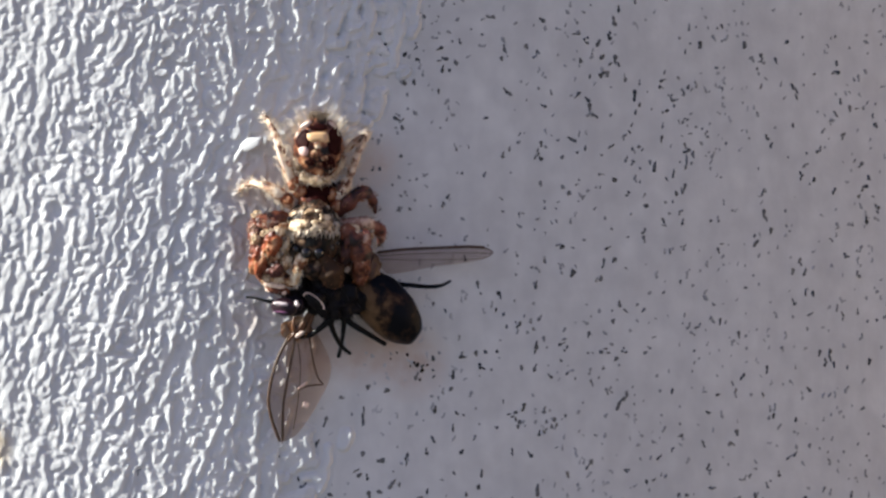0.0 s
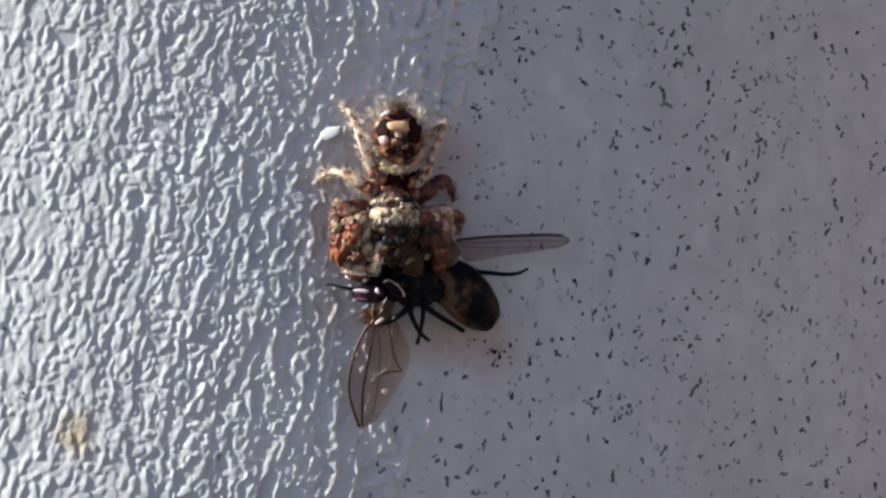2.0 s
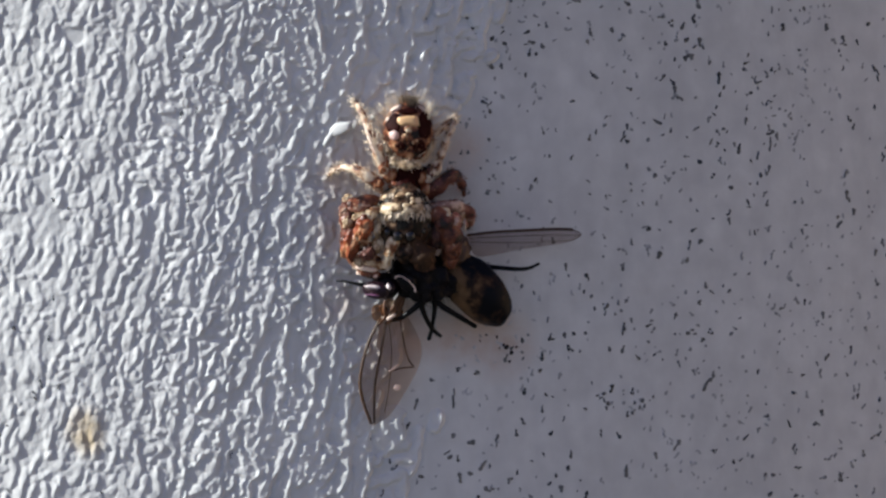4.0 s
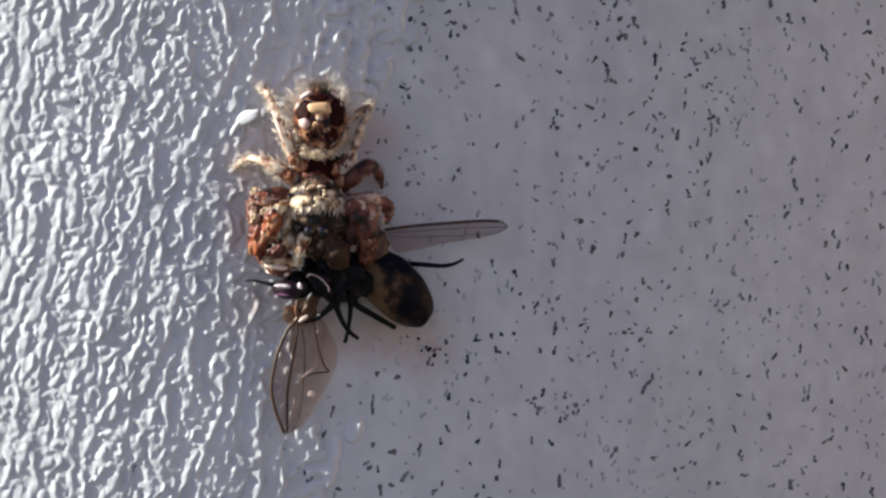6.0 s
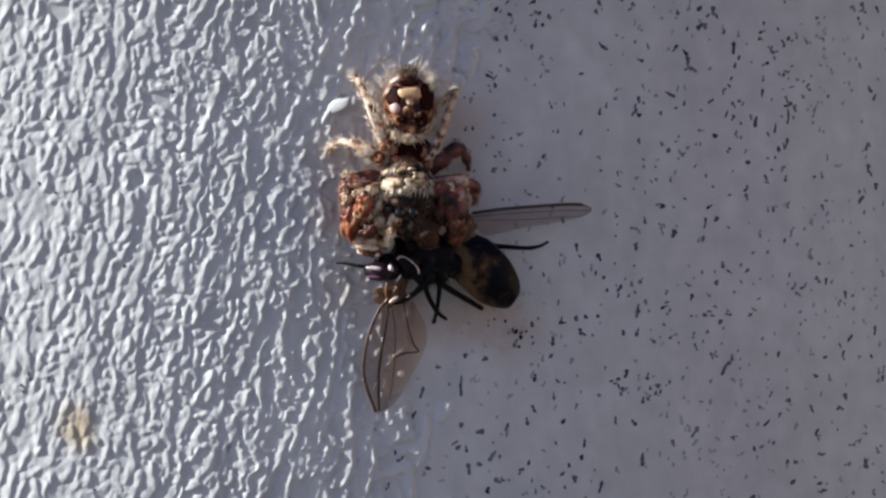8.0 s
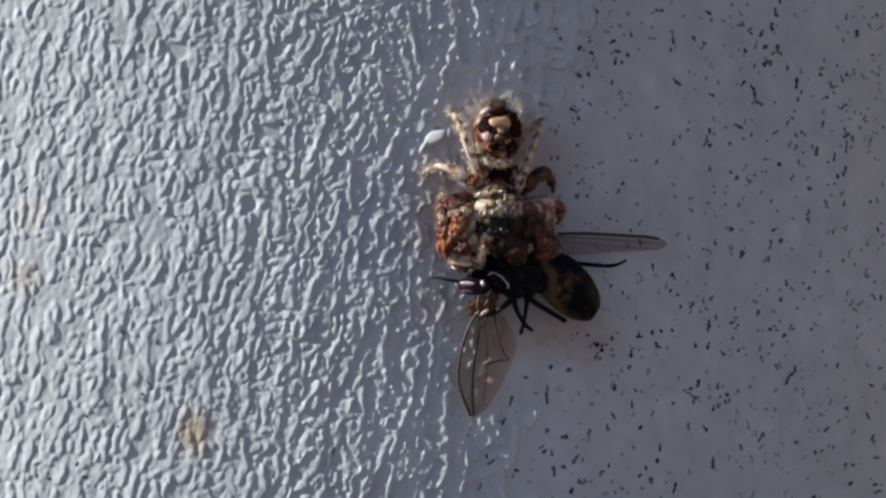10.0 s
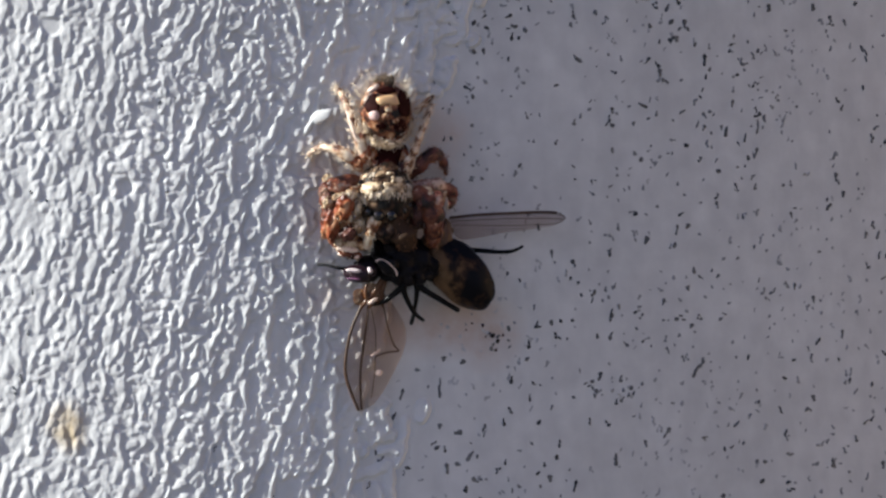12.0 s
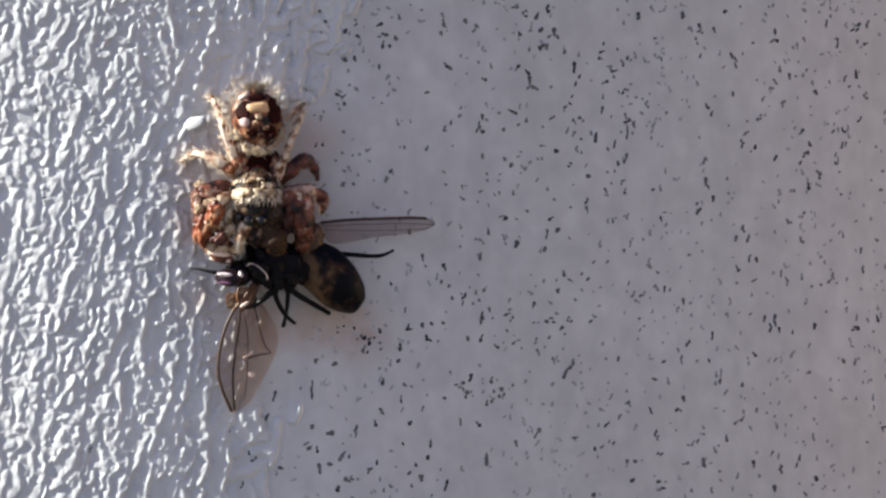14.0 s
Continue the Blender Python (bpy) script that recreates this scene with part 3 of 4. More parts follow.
    (1.38, -4.24, 0.27, 10), (1.80, -4.19, 0.18, 0), (2.26, -4.17, 0.18, 0), (1.62, -4.78, 0.41, -45), (0.46, -5.10, 0.32, -20), (-0.34, -4.43, 0.23, 0),
    (-0.79, -4.76, 0.21, 60), (-1.05, -5.15, 0.41, 40), (0.13, -2.48, 0.23, -30), (-0.38, -2.22, 0.23, 0), (1.48, -1.43, 0.32, 0), (3.92, 1.28, 0.27, 60),
]
FLECKS_MIDDLE_EAST = [
    (4.92, 0.15, 0.27, 80), (6.85, 0.12, 0.36, 60), (6.67, -0.54, 0.50, 10), (7.12, -0.38, 0.23, 60), (6.58, -1.13, 0.27, -40), (5.37, -0.94, 0.30, 30),
    (8.39, 0.48, 0.32, 0), (10.06, 1.21, 0.32, 20), (9.20, 1.30, 0.27, -60), (11.26, 1.31, 0.18, 60), (11.63, 0.03, 0.32, -10), (11.75, 0.31, 0.23, 80),
    (13.20, 0.64, 0.23, 0), (13.33, 0.35, 0.32, 40), (7.37, -2.20, 0.36, 0), (7.65, -2.49, 0.32, -50), (7.11, -2.93, 0.23, 60), (10.15, -2.68, 0.27, 10),
    (10.72, -3.13, 0.41, 50), (11.72, -2.97, 0.36, 10), (12.56, -3.52, 0.32, 0), (4.94, -3.85, 0.36, 70), (6.75, -4.23, 0.50, -85), (7.58, -4.14, 0.41, -35),
]
FLECKS_LOWER = [
    (7.22, -4.49, 0.27, 60), (6.08, -3.50, 0.32, 20), (12.69, -5.30, 0.32, 30), (-2.99, -5.60, 0.21, 80), (-2.25, -5.74, 0.27, 80), (-4.05, -6.04, 0.27, 80),
    (0.39, -5.68, 0.23, 60), (-3.19, -6.78, 0.68, 0), (-0.27, -6.52, 0.36, 20), (0.62, -6.69, 0.23, -40), (0.45, -7.27, 0.32, 0), (-4.74, -7.01, 0.55, 15),
    (-5.32, -7.81, 0.32, 0), (-5.04, -7.88, 0.41, 15), (-4.02, -8.06, 0.41, 15), (-3.22, -8.31, 0.27, 40), (-2.47, -8.59, 0.32, 90), (-1.40, -8.54, 0.46, 10),
    (-0.35, -7.76, 0.32, -40), (0.84, -8.25, 0.27, 20), (-3.47, -9.00, 0.32, 50), (-3.31, -9.17, 0.23, 0), (-3.01, -9.26, 0.36, 0), (-2.00, -9.55, 0.46, 40),
]
FLECKS_LOWER_MIDDLE = [
    (-1.72, -9.60, 0.23, 0), (-2.49, -9.89, 0.23, 60), (-2.95, -10.05, 0.55, -10), (-1.72, -10.48, 0.46, -80), (-2.18, -10.90, 0.41, -20), (-0.31, -11.00, 0.23, 0),
    (-0.57, -9.83, 0.27, 0), (-0.88, -10.18, 0.41, 40), (0.52, -9.14, 0.23, -40), (1.54, -9.70, 0.23, 30), (1.02, -9.98, 0.27, -30), (0.76, -10.35, 0.21, 60),
    (1.23, -10.56, 0.36, 0), (2.25, -10.91, 0.50, 15), (0.96, -11.60, 0.50, -25), (1.65, -9.15, 0.36, -10), (-0.60, -8.24, 0.32, 0), (-5.78, -9.32, 0.21, 0),
    (-6.12, -10.64, 0.41, 10), (-6.88, -11.62, 0.27, 0), (-4.51, -9.99, 0.27, 80), (-3.97, -11.67, 0.32, 10), (-7.53, -7.43, 0.36, 0), (2.89, -6.70, 0.46, 75),
]
FLECKS_LOWER_EAST = [
    (3.34, -6.47, 0.41, 10), (3.08, -7.10, 0.46, -15), (4.27, -7.45, 0.32, 50), (4.58, -7.12, 0.46, 20), (4.03, -7.54, 0.32, 15), (2.90, -8.30, 0.32, -10),
    (3.66, -8.40, 0.32, -30), (3.97, -9.88, 0.55, 5), (5.21, -9.27, 0.32, -10), (4.24, -6.60, 0.36, 20), (4.45, -5.19, 0.36, -50), (7.37, -6.39, 0.46, 30),
    (7.61, -6.11, 0.32, 50), (7.68, -5.92, 0.23, -40), (6.07, -8.93, 0.36, 20), (6.22, -8.74, 0.27, 50), (9.09, -8.62, 0.32, 35), (7.73, -9.12, 0.32, 90),
    (8.56, -9.60, 0.27, -40), (8.87, -9.56, 0.27, 50), (9.62, -5.87, 0.25, 20), (11.21, -6.77, 0.41, -85), (11.64, -6.04, 0.23, 60), (10.06, -7.73, 0.27, 15),
]
FLECKS_FAR_EAST = [
    (11.00, -8.11, 0.32, -30), (12.25, -8.13, 0.32, -50), (12.46, -7.66, 0.36, -10), (11.20, -9.07, 0.32, 15), (10.32, -10.24, 0.23, 70), (9.93, -10.23, 0.18, 90),
    (13.23, -10.44, 0.41, -5), (11.32, -11.15, 0.23, 50), (11.45, -11.47, 0.41, 70), (10.19, -11.02, 0.23, 0), (6.16, -11.81, 0.41, 0), (8.49, -11.56, 0.18, 0),
]
FLECKS_RIM = [
    (12.69, 8.72, 0.32, 10), (14.63, 8.92, 0.23, 80), (13.53, 8.08, 0.42, -30), (14.14, 8.12, 0.28, -15), (16.90, 8.13, 0.23, 0), (16.84, 7.66, 0.46, 85),
    (14.94, 6.82, 0.60, -25), (19.31, 8.53, 0.32, 0), (19.78, 7.87, 0.23, 90), (19.81, 7.63, 0.37, 0), (21.29, 8.58, 0.42, 40), (20.72, 8.44, 0.60, 55),
    (20.79, 7.75, 0.21, 0), (21.19, 7.70, 0.32, 80), (17.09, 6.49, 0.32, 0), (17.52, 6.18, 0.28, 0), (17.85, 6.18, 0.23, 80), (16.86, 5.92, 0.32, -50),
    (20.17, 6.13, 0.42, 30), (20.38, 5.78, 0.23, 60), (20.71, 6.33, 0.46, 0), (21.17, 5.39, 0.37, -10), (18.74, 5.49, 0.32, -30), (14.90, 5.37, 0.23, 0),
]
FLECKS_RIM_SECOND = [
    (17.22, 4.98, 0.42, 25), (13.74, 4.85, 0.37, -35), (16.07, 4.39, 0.37, 40), (17.75, 3.93, 0.26, 30), (18.05, 3.76, 0.28, 60), (19.55, 3.77, 0.26, 50),
    (20.03, 3.85, 0.42, -35), (20.83, 4.33, 0.42, 35), (15.49, 3.69, 0.37, 60), (15.25, 3.24, 0.51, -5), (15.90, 3.07, 0.23, 30), (18.44, 3.22, 0.37, -50),
    (18.23, 2.73, 0.46, 60), (17.98, 2.41, 0.21, 60), (19.99, 3.19, 0.37, 0), (16.80, 2.61, 0.32, 20), (13.56, 2.49, 0.32, 0), (13.70, 1.53, 0.46, -15),
    (13.93, 0.88, 0.35, 10), (13.26, 0.33, 0.37, 40), (18.80, 1.88, 0.51, -20), (18.34, 1.38, 0.28, 0), (17.68, 1.19, 0.23, -30), (17.99, 0.14, 0.51, 55),
]
FLECKS_RIM_THIRD = [
    (17.39, -0.15, 0.37, -60), (15.28, -0.44, 0.37, -10), (14.93, -0.85, 0.30, 20), (15.49, -0.87, 0.30, 0), (17.96, -0.96, 0.42, -30), (15.51, -1.75, 0.28, 0),
    (15.85, -1.80, 0.21, 0), (14.99, -2.16, 0.28, -20), (16.97, -2.42, 0.28, 0), (17.21, -2.76, 0.51, -10), (15.74, -2.68, 0.28, 50), (19.26, -2.80, 0.28, 60),
    (19.43, -2.56, 0.42, -10), (17.95, -2.58, 0.35, 0), (20.81, -1.50, 0.32, 15), (20.88, -2.30, 0.37, 0), (16.17, -4.34, 0.32, 20), (16.69, -4.45, 0.46, 0),
    (16.40, -4.74, 0.37, 0), (16.87, -4.85, 0.28, 0), (18.50, -4.75, 0.28, 20), (21.54, -4.52, 0.32, -20), (20.45, -4.98, 0.46, 85), (13.78, -5.02, 0.37, 0),
]
FLECKS_RIM_FOURTH = [
    (15.69, -5.87, 0.28, -40), (13.62, -6.06, 0.21, -40), (14.09, -6.99, 0.26, 20), (15.11, -7.15, 0.26, -20), (19.86, -6.30, 0.26, -20), (20.42, -6.39, 0.30, 0),
    (18.19, -6.80, 0.35, 75), (14.81, -8.78, 0.32, 60), (15.09, -8.65, 0.28, 50), (13.32, -10.42, 0.46, -10), (16.42, -10.21, 0.32, 35), (15.56, -10.62, 0.32, 15),
    (16.83, -10.91, 0.42, 0), (17.70, -10.45, 0.28, 20), (17.56, -10.73, 0.23, 0), (16.50, -11.72, 0.32, 0), (17.94, -12.05, 0.32, -30), (18.48, -11.40, 0.23, 0),
    (14.37, -9.46, 0.28, 0), (21.78, -9.36, 0.30, 60), (-4.62, 9.02, 0.28, 80), (-4.58, 8.56, 0.42, 30), (-2.61, 8.96, 0.46, 0), (-2.22, 9.23, 0.37, 0),
]
FLECKS_CROWN = [
    (-2.35, 8.49, 0.37, 0), (-1.02, 10.52, 0.37, 0), (-1.38, 10.33, 0.21, 60), (1.85, 10.95, 0.32, -15), (1.90, 9.58, 0.37, 90), (2.94, 9.32, 0.23, 50),
    (4.04, 9.50, 0.28, -50), (6.24, 11.05, 0.21, 80), (7.26, 10.06, 0.32, 5), (7.04, 9.53, 0.37, 5), (6.89, 8.92, 0.42, 0), (5.93, 8.71, 0.37, 0),
    (6.43, 8.62, 0.30, 30), (5.48, 8.95, 0.28, 85), (7.95, 10.42, 0.28, 0), (9.21, 10.54, 0.28, -70), (8.87, 10.65, 0.21, 40), (10.78, 8.67, 0.32, 0),
]
BOLD_FLECKS = (FLECKS_UPPER + FLECKS_UPPER_MIDDLE + FLECKS_UPPER_EAST + FLECKS_MIDDLE + FLECKS_MIDDLE_EAST
               + FLECKS_LOWER + FLECKS_LOWER_MIDDLE + FLECKS_LOWER_EAST + FLECKS_FAR_EAST
               + FLECKS_RIM + FLECKS_RIM_SECOND + FLECKS_RIM_THIRD + FLECKS_RIM_FOURTH + FLECKS_CROWN)


def joined(name, bm, material):
    mesh = bpy.data.meshes.new(name)
    bm.to_mesh(mesh)
    bm.free()
    mesh.materials.append(material)
    ob = new(name, mesh)
    ob.parent = post
    tagged(ob, kind="stuff")


def build_flecks():
    rng = random.Random(11)
    lengths = (0.16, 0.24, 0.32, 0.4, 0.5, 0.68)
    shapes = {w: [fleck_mesh(rng, max(0.03, w - 0.14), rng.uniform(0.055, 0.086)) for _ in range(8)] for w in lengths}

    def shape(w):
        return rng.choice(shapes[min(lengths, key=lambda k: abs(k - w))])

    for x, z, w, turn in BOLD_FLECKS:
        ob = new("fleck", shape(w))
        ob.parent = post
        ob.matrix_local = on_post(x, z, 0.02, radians(-turn), 1.0) @ Matrix.Diagonal((rng.uniform(0.7, 1.35), rng.uniform(0.85, 1.1), 1, 1))
    bm = bmesh.new()
    made = 0
    while made < 430:
        x, z = rng.uniform(-26, 23.5), rng.uniform(-14.5, 13)
        crowd = 0.5 + 0.9 * noise.noise(Vector((x * 0.22, z * 0.13, 5.0)))
        known = x > -5
        if x < -4.5:
            crowd *= 0.4
        if known:
            crowd *= 0.7
        if rng.random() > crowd:
            continue
        made += 1
        m = on_post(x, z, 0.02, radians(rng.gauss(0, 45)), rng.uniform(0.4, 0.75) if known else rng.uniform(0.5, 1.05))
        mesh = shape(rng.choice((0.16, 0.24, 0.24, 0.32, 0.4)))
        verts = [bm.verts.new(m @ v.co) for v in mesh.vertices]
        for p in mesh.polygons:
            bm.faces.new([verts[i] for i in p.vertices])
    joined("small_flecks", bm, SPECK_SMALL)
    bm = bmesh.new()
    made = 0
    while made < 1150:                      # half-buried ones, faint under the paint
        x, z = rng.uniform(-4.5, 23.5), rng.uniform(-14.5, 13)
        if rng.random() > 0.45 + 0.6 * noise.noise(Vector((x * 0.3, z * 0.15, 9.0))):
            continue
        made += 1
        m = on_post(x, z, 0.014, radians(rng.gauss(0, 40)), rng.uniform(0.45, 0.95))
        mesh = shape(rng.choice((0.16, 0.16, 0.24, 0.32, 0.4)))
        verts = [bm.verts.new(m @ v.co) for v in mesh.vertices]
        for p in mesh.polygons:
            bm.faces.new([verts[i] for i in p.vertices])
    joined("faint_flecks", bm, SPECK_FAINT)


build_flecks()


def build_chip():
    """The white flake of paint beside the spider, with its crooked tail."""
    bm = bmesh.new()
    p = Plan(-7.87, 4.15)
    lens(bm, p(-7.78, 4.22, 0.22), (-0.3, -0.95, 0.12), (0.85, -0.2, 0.3), 0.54, 0.27, 0.08, 2.0, 0.22, 2.0)
    tube(bm, [(p(-8.05, 4.08, 0.05), 0.21), (p(-8.25, 3.82, 0.03), 0.15), (p(-8.42, 3.55, 0.0), 0.11), (p(-8.62, 3.42, -0.02), 0.08)], sides=10, rough=0.5)
    ob = part("paint_flake", bm, CHIP_PAINT, post)
    ob.location = Vector((-7.87, face_y(-7.87), 4.15)) * MM


def build_crumbs():
    bm = bmesh.new()
    for x, z, wide in ((-1.02, -4.72, 0.1), (-1.14, -4.62, 0.06), (-1.42, -4.28, 0.07), (-0.82, -4.93, 0.09), (-0.9, -5.3, 0.06), (-1.85, -4.2, 0.05), (-1.3, -4.75, 0.04), (-0.6, -4.7, 0.05), (-2.1, -4.45, 0.04)):
        m = on_post(x, z, 0.03)
        blob(bm, m.translation / MM, (wide, 0.05, wide * 0.8), (0, 70 * x, 0), fine=2, rough=0.8, seed=x)
    part("rust_crumbs", bm, RUST_DARK, post, "rust-brown crumbs below the fly")


build_chip()
build_crumbs()


# ---- the jumping spider ----
SPIDER = Plan(-5.0, 1.0)


def limb(name, parent, joints, skin, fur, count, rng, length=0.28, pivot=None):
    """A leg through joints (x, z, h, radius) of the plan, with its bristles as a sub-part."""
    pts = [(SPIDER(x, z, h), r) for x, z, h, r in joints]
    at = pts[0][0] if pivot is None else pivot
    leg = part(name, tube(bmesh.new(), pts, sides=10, rough=0.4), skin, parent, pivot=at)
    bm = bmesh.new()
    fur_on_limb(bm, rng, int(count * 0.8), pts, length * 0.95, 0.018, 1.0)
    bristles = part("bristles", bm, fur, leg, pivot=at)
    bristles.location = (0, 0, 0)
    return leg


def segments(spider, leg, rng, rows):
    """Swollen leg segments and pale scale patches (x, z, h, half width, half length, turn, skin) as sub-parts of a leg, and their short hair."""
    fur = bmesh.new()
    for x, z, h, wide, tall, turn, skin in rows:
        q, r = SPIDER(x, z, h), (wide, min(wide, tall) * 0.9, tall)
        bm = blob(bmesh.new(), q, r, (0, turn, 0), fine=4, rough=0.32, wave=2.4, seed=x * 5)
        part("leg_segment", bm, skin, leg, pivot=q).location = q * MM - leg.location
        fur_on_blob(fur, rng, 14, q, r, (0, turn, 0), 0.2, 0.014, (0, -0.1, -0.5), lambda d: d.y < 0.4, 0.5)
    part("segment_hair", fur, RUST_HAIR, leg, pivot=q).location = q * MM - leg.location


def build_spider():
    rng = random.Random(3)
    p = SPIDER
    spider = new("jumping_spider")
    tagged(spider, "hairy brown jumping spider with cream markings, feeding on a fly", "spider")

    # front body
    c, r = p(-5.17, 0.55, 1.45), (1.16, 0.98, 1.45)
    front = part("cephalothorax", blob(bmesh.new(), c, r, fine=4, rough=0.12, seed=2.0), BODY, spider, pivot=c)
    bm = bmesh.new()
    fur_on_blob(bm, rng, 620, c, r, (0, 0, 0), 0.3, 0.036, (-0.1, -0.02, -0.9), lambda d: d.y < 0.3 and (0.1 < d.z < 0.4 or d.z > 0.55 and noise.noise(d * 4) > 0.3), 0.35)
    part("cream_hair", bm, CREAM_HAIR, front, "cream hair", pivot=c).location = (0, 0, 0)
    bm = bmesh.new()
    fur_on_blob(bm, rng, 460, c, r, (0, 0, 0), 0.28, 0.03, (0, -0.02, -0.9), lambda d: d.y < 0.3 and (d.z > 0.3 or abs(d.x) > 0.6) and noise.noise(d * 3) > -0.1, 0.35)
    part("brown_hair", bm, GREY_HAIR, front, "grey-brown hair", pivot=c).location = (0, 0, 0)
    for x, z, wide, tall, skin in ((-5.75, 0.93, 0.5, 0.26, CREAM_PATCH), (-4.85, 0.93, 0.44, 0.24, CREAM_PATCH), (-4.7, 1.25, 0.24, 0.17, CREAM_PATCH), (-6.0, 1.35, 0.22, 0.14, CREAM_PATCH),
                                   (-5.35, 1.45, 0.2, 0.1, CREAM_PATCH), (-4.95, 1.5, 0.16, 0.08, CREAM_PATCH), (-6.05, 0.42, 0.2, 0.3, CREAM_PATCH), (-5.6, -0.35, 0.24, 0.2, CREAM_PATCH)):
        q = p(x, z, 0)
        u, v = (q.x - c.x) / r[0], (q.z - c.z) / r[2]
        k = math.sqrt(max(0.05, 1 - u * u - v * v))
        bm = lens(bmesh.new(), (q.x, c.y - r[1] * k * 1.03, q.z), (u / r[0], -k / r[1], v / r[2]), (1, 0, 0.1), wide, tall, 0.07, 2.5, 0.6, x)
        part("hair_patch", bm, skin, front, "patch of cream scales", pivot=c).location = (0, 0, 0)
    for x, z, h, s in ((-5.42, -0.15, 2.34, 0.23), (-4.92, -0.15, 2.34, 0.23), (-5.83, 0.0, 2.2, 0.15), (-4.42, 0.05, 2.15, 0.15), (-5.95, 0.28, 2.05, 0.12), (-4.2, 0.25, 2.0, 0.12), (-6.1, 1.2, 1.9, 0.11), (-4.3, 1.15, 1.95, 0.1)):
        q = p(x, z, h)
        part("eye", blob(bmesh.new(), q, (s, s, s), fine=3), EYE, front, "glossy black eye", pivot=q).location = (q - c) * MM
    q = p(-5.1, -0.75, 1.75)
    part("jaw", blob(bmesh.new(), q, (0.55, 0.5, 0.5), fine=3, rough=0.2), BODY, front, "dark jaws sunk in the fly", pivot=q).location = (q - c) * MM

    # hind body on its narrow waist
    w = p(-5.06, 2.4, 1.2)
    bm = blob(bmesh.new(), p(-5.08, 2.25, 1.0), (0.85, 0.55, 0.55), fine=3, rough=0.3)
    tube(bm, [(p(-5.1, 1.75, 1.35), 0.5), (p(-5.06, 2.2, 1.25), 0.42), (p(-5.04, 2.7, 1.25), 0.5)], rough=0.2)
    part("waist", bm, MAROON, spider, "dark maroon waist", pivot=p(-5.1, 1.75, 1.35))
    for x, z in ((-5.72, 2.3), (-4.5, 2.2), (-5.5, 1.95), (-4.25, 1.75)):
        part("leg_base", blob(bmesh.new(), p(x, z, 1.25), (0.3, 0.3, 0.34), (0, 25, 0), fine=3, rough=0.2, seed=x), RUST_PLAIN, spider, pivot=p(x, z, 1.25))
    c, r = p(-5.0, 3.98, 1.25), (1.04, 0.9, 1.36)
    hind = part("abdomen", blob(bmesh.new(), c, r, fine=4, rough=0.06, seed=5.0), ABDOMEN, spider, "brown abdomen with dark patches and pale spots", pivot=w)

    def patch(name, x, z, wide, tall, skin, power=2.0, thick=0.05, label="", spin=0.0):
        q = p(x, z, 0)
        u, v = (q.x - c.x) / r[0], (q.z - c.z) / r[2]
        k = math.sqrt(max(0.05, 1 - u * u - v * v))
        place = Vector((q.x, c.y - r[1] * k, q.z))
        normal = Vector((u / r[0], -k / r[1], v / r[2]))
        bm = lens(bmesh.new(), place, normal, (math.cos(spin), 0, math.sin(spin)), wide, tall, thick, power, 0.25, x * 3 + z)
        part(name, bm, skin, hind, label, pivot=w).location = (0, 0, 0)

    patch("dark_patch", -5.58, 4.36, 0.34, 0.46, MAROON, label="dark maroon patch", thick=0.04)
    patch("dark_patch", -4.34, 4.32, 0.38, 0.58, MAROON, label="dark maroon patch", thick=0.04)
    patch("dark_patch", -5.3, 3.45, 0.24, 0.15, MAROON, thick=0.05, label="dark maroon patch")
    patch("dark_patch", -4.55, 3.42, 0.3, 0.3, MAROON, thick=0.05, label="dark maroon patch")
    patch("dark_patch", -5.0, 4.86, 0.42, 0.16, MAROON, thick=0.04, label="dark maroon patch")
    patch("beige_spot", -4.97, 4.46, 0.45, 0.22, BEIGE, 4.0, 0.09, "beige oblong spot")
    patch("beige_spot", -4.98, 4.15, 0.16, 0.2, GOLD, 2.0, 0.07)
    patch("pale_spot", -5.56, 3.9, 0.23, 0.23, PINK_SPOT, thick=0.1, label="pinkish white spot")
    patch("pale_spot", -5.13, 3.74, 0.15, 0.2, GOLD, thick=0.08)
    patch("pale_spot", -4.72, 3.62, 0.15, 0.13, GOLD, thick=0.08)
    patch("pale_spot", -4.58, 3.3, 0.1, 0.1, GOLD, thick=0.09)
    patch("pale_spot", -5.5, 4.98, 0.3, 0.12, CREAM_SPOT, thick=0.08, spin=0.3)
    patch("pale_spot", -5.8, 4.55, 0.14, 0.16, CREAM_SPOT, thick=0.08)
    patch("pale_spot", -4.45, 4.98, 0.2, 0.08, CREAM_SPOT, thick=0.08, spin=-0.5)
    rim = [(p(-5.0 + 0.98 * math.sin(a), 3.98 - 1.28 * math.cos(a), 1.82 - 0.3 * abs(math.sin(a))), 0.145 + 0.045 * math.sin(7 * a)) for a in (-1.3, -0.9, -0.45, 0.0, 0.45, 0.9, 1.3)]
    band = part("pale_band", tube(bmesh.new(), rim, rough=0.9), CREAM_PATCH, hind, "cream band of hair round the rear edge", pivot=w)
    band.location = (0, 0, 0)
    bm = bmesh.new()
    fur_on_limb(bm, rng, 300, rim, 0.24, 0.02, 0.1)
    part("band_hair", bm, CREAM_HAIR, hind, pivot=w).location = (0, 0, 0)
    bm = bmesh.new()
    fur_on_blob(bm, rng, 240, c, r, (0, 0, 0), 0.72, 0.013, (0, -0.1, 0.35), lambda d: -0.6 < d.y < 0.4 and d.z > -0.75 and abs(d.x) > 0.25)
    part("pale_hair", bm, CREAM_HAIR, hind, "pale fringe of hair", pivot=w).location = (0, 0, 0)
    bm = bmesh.new()
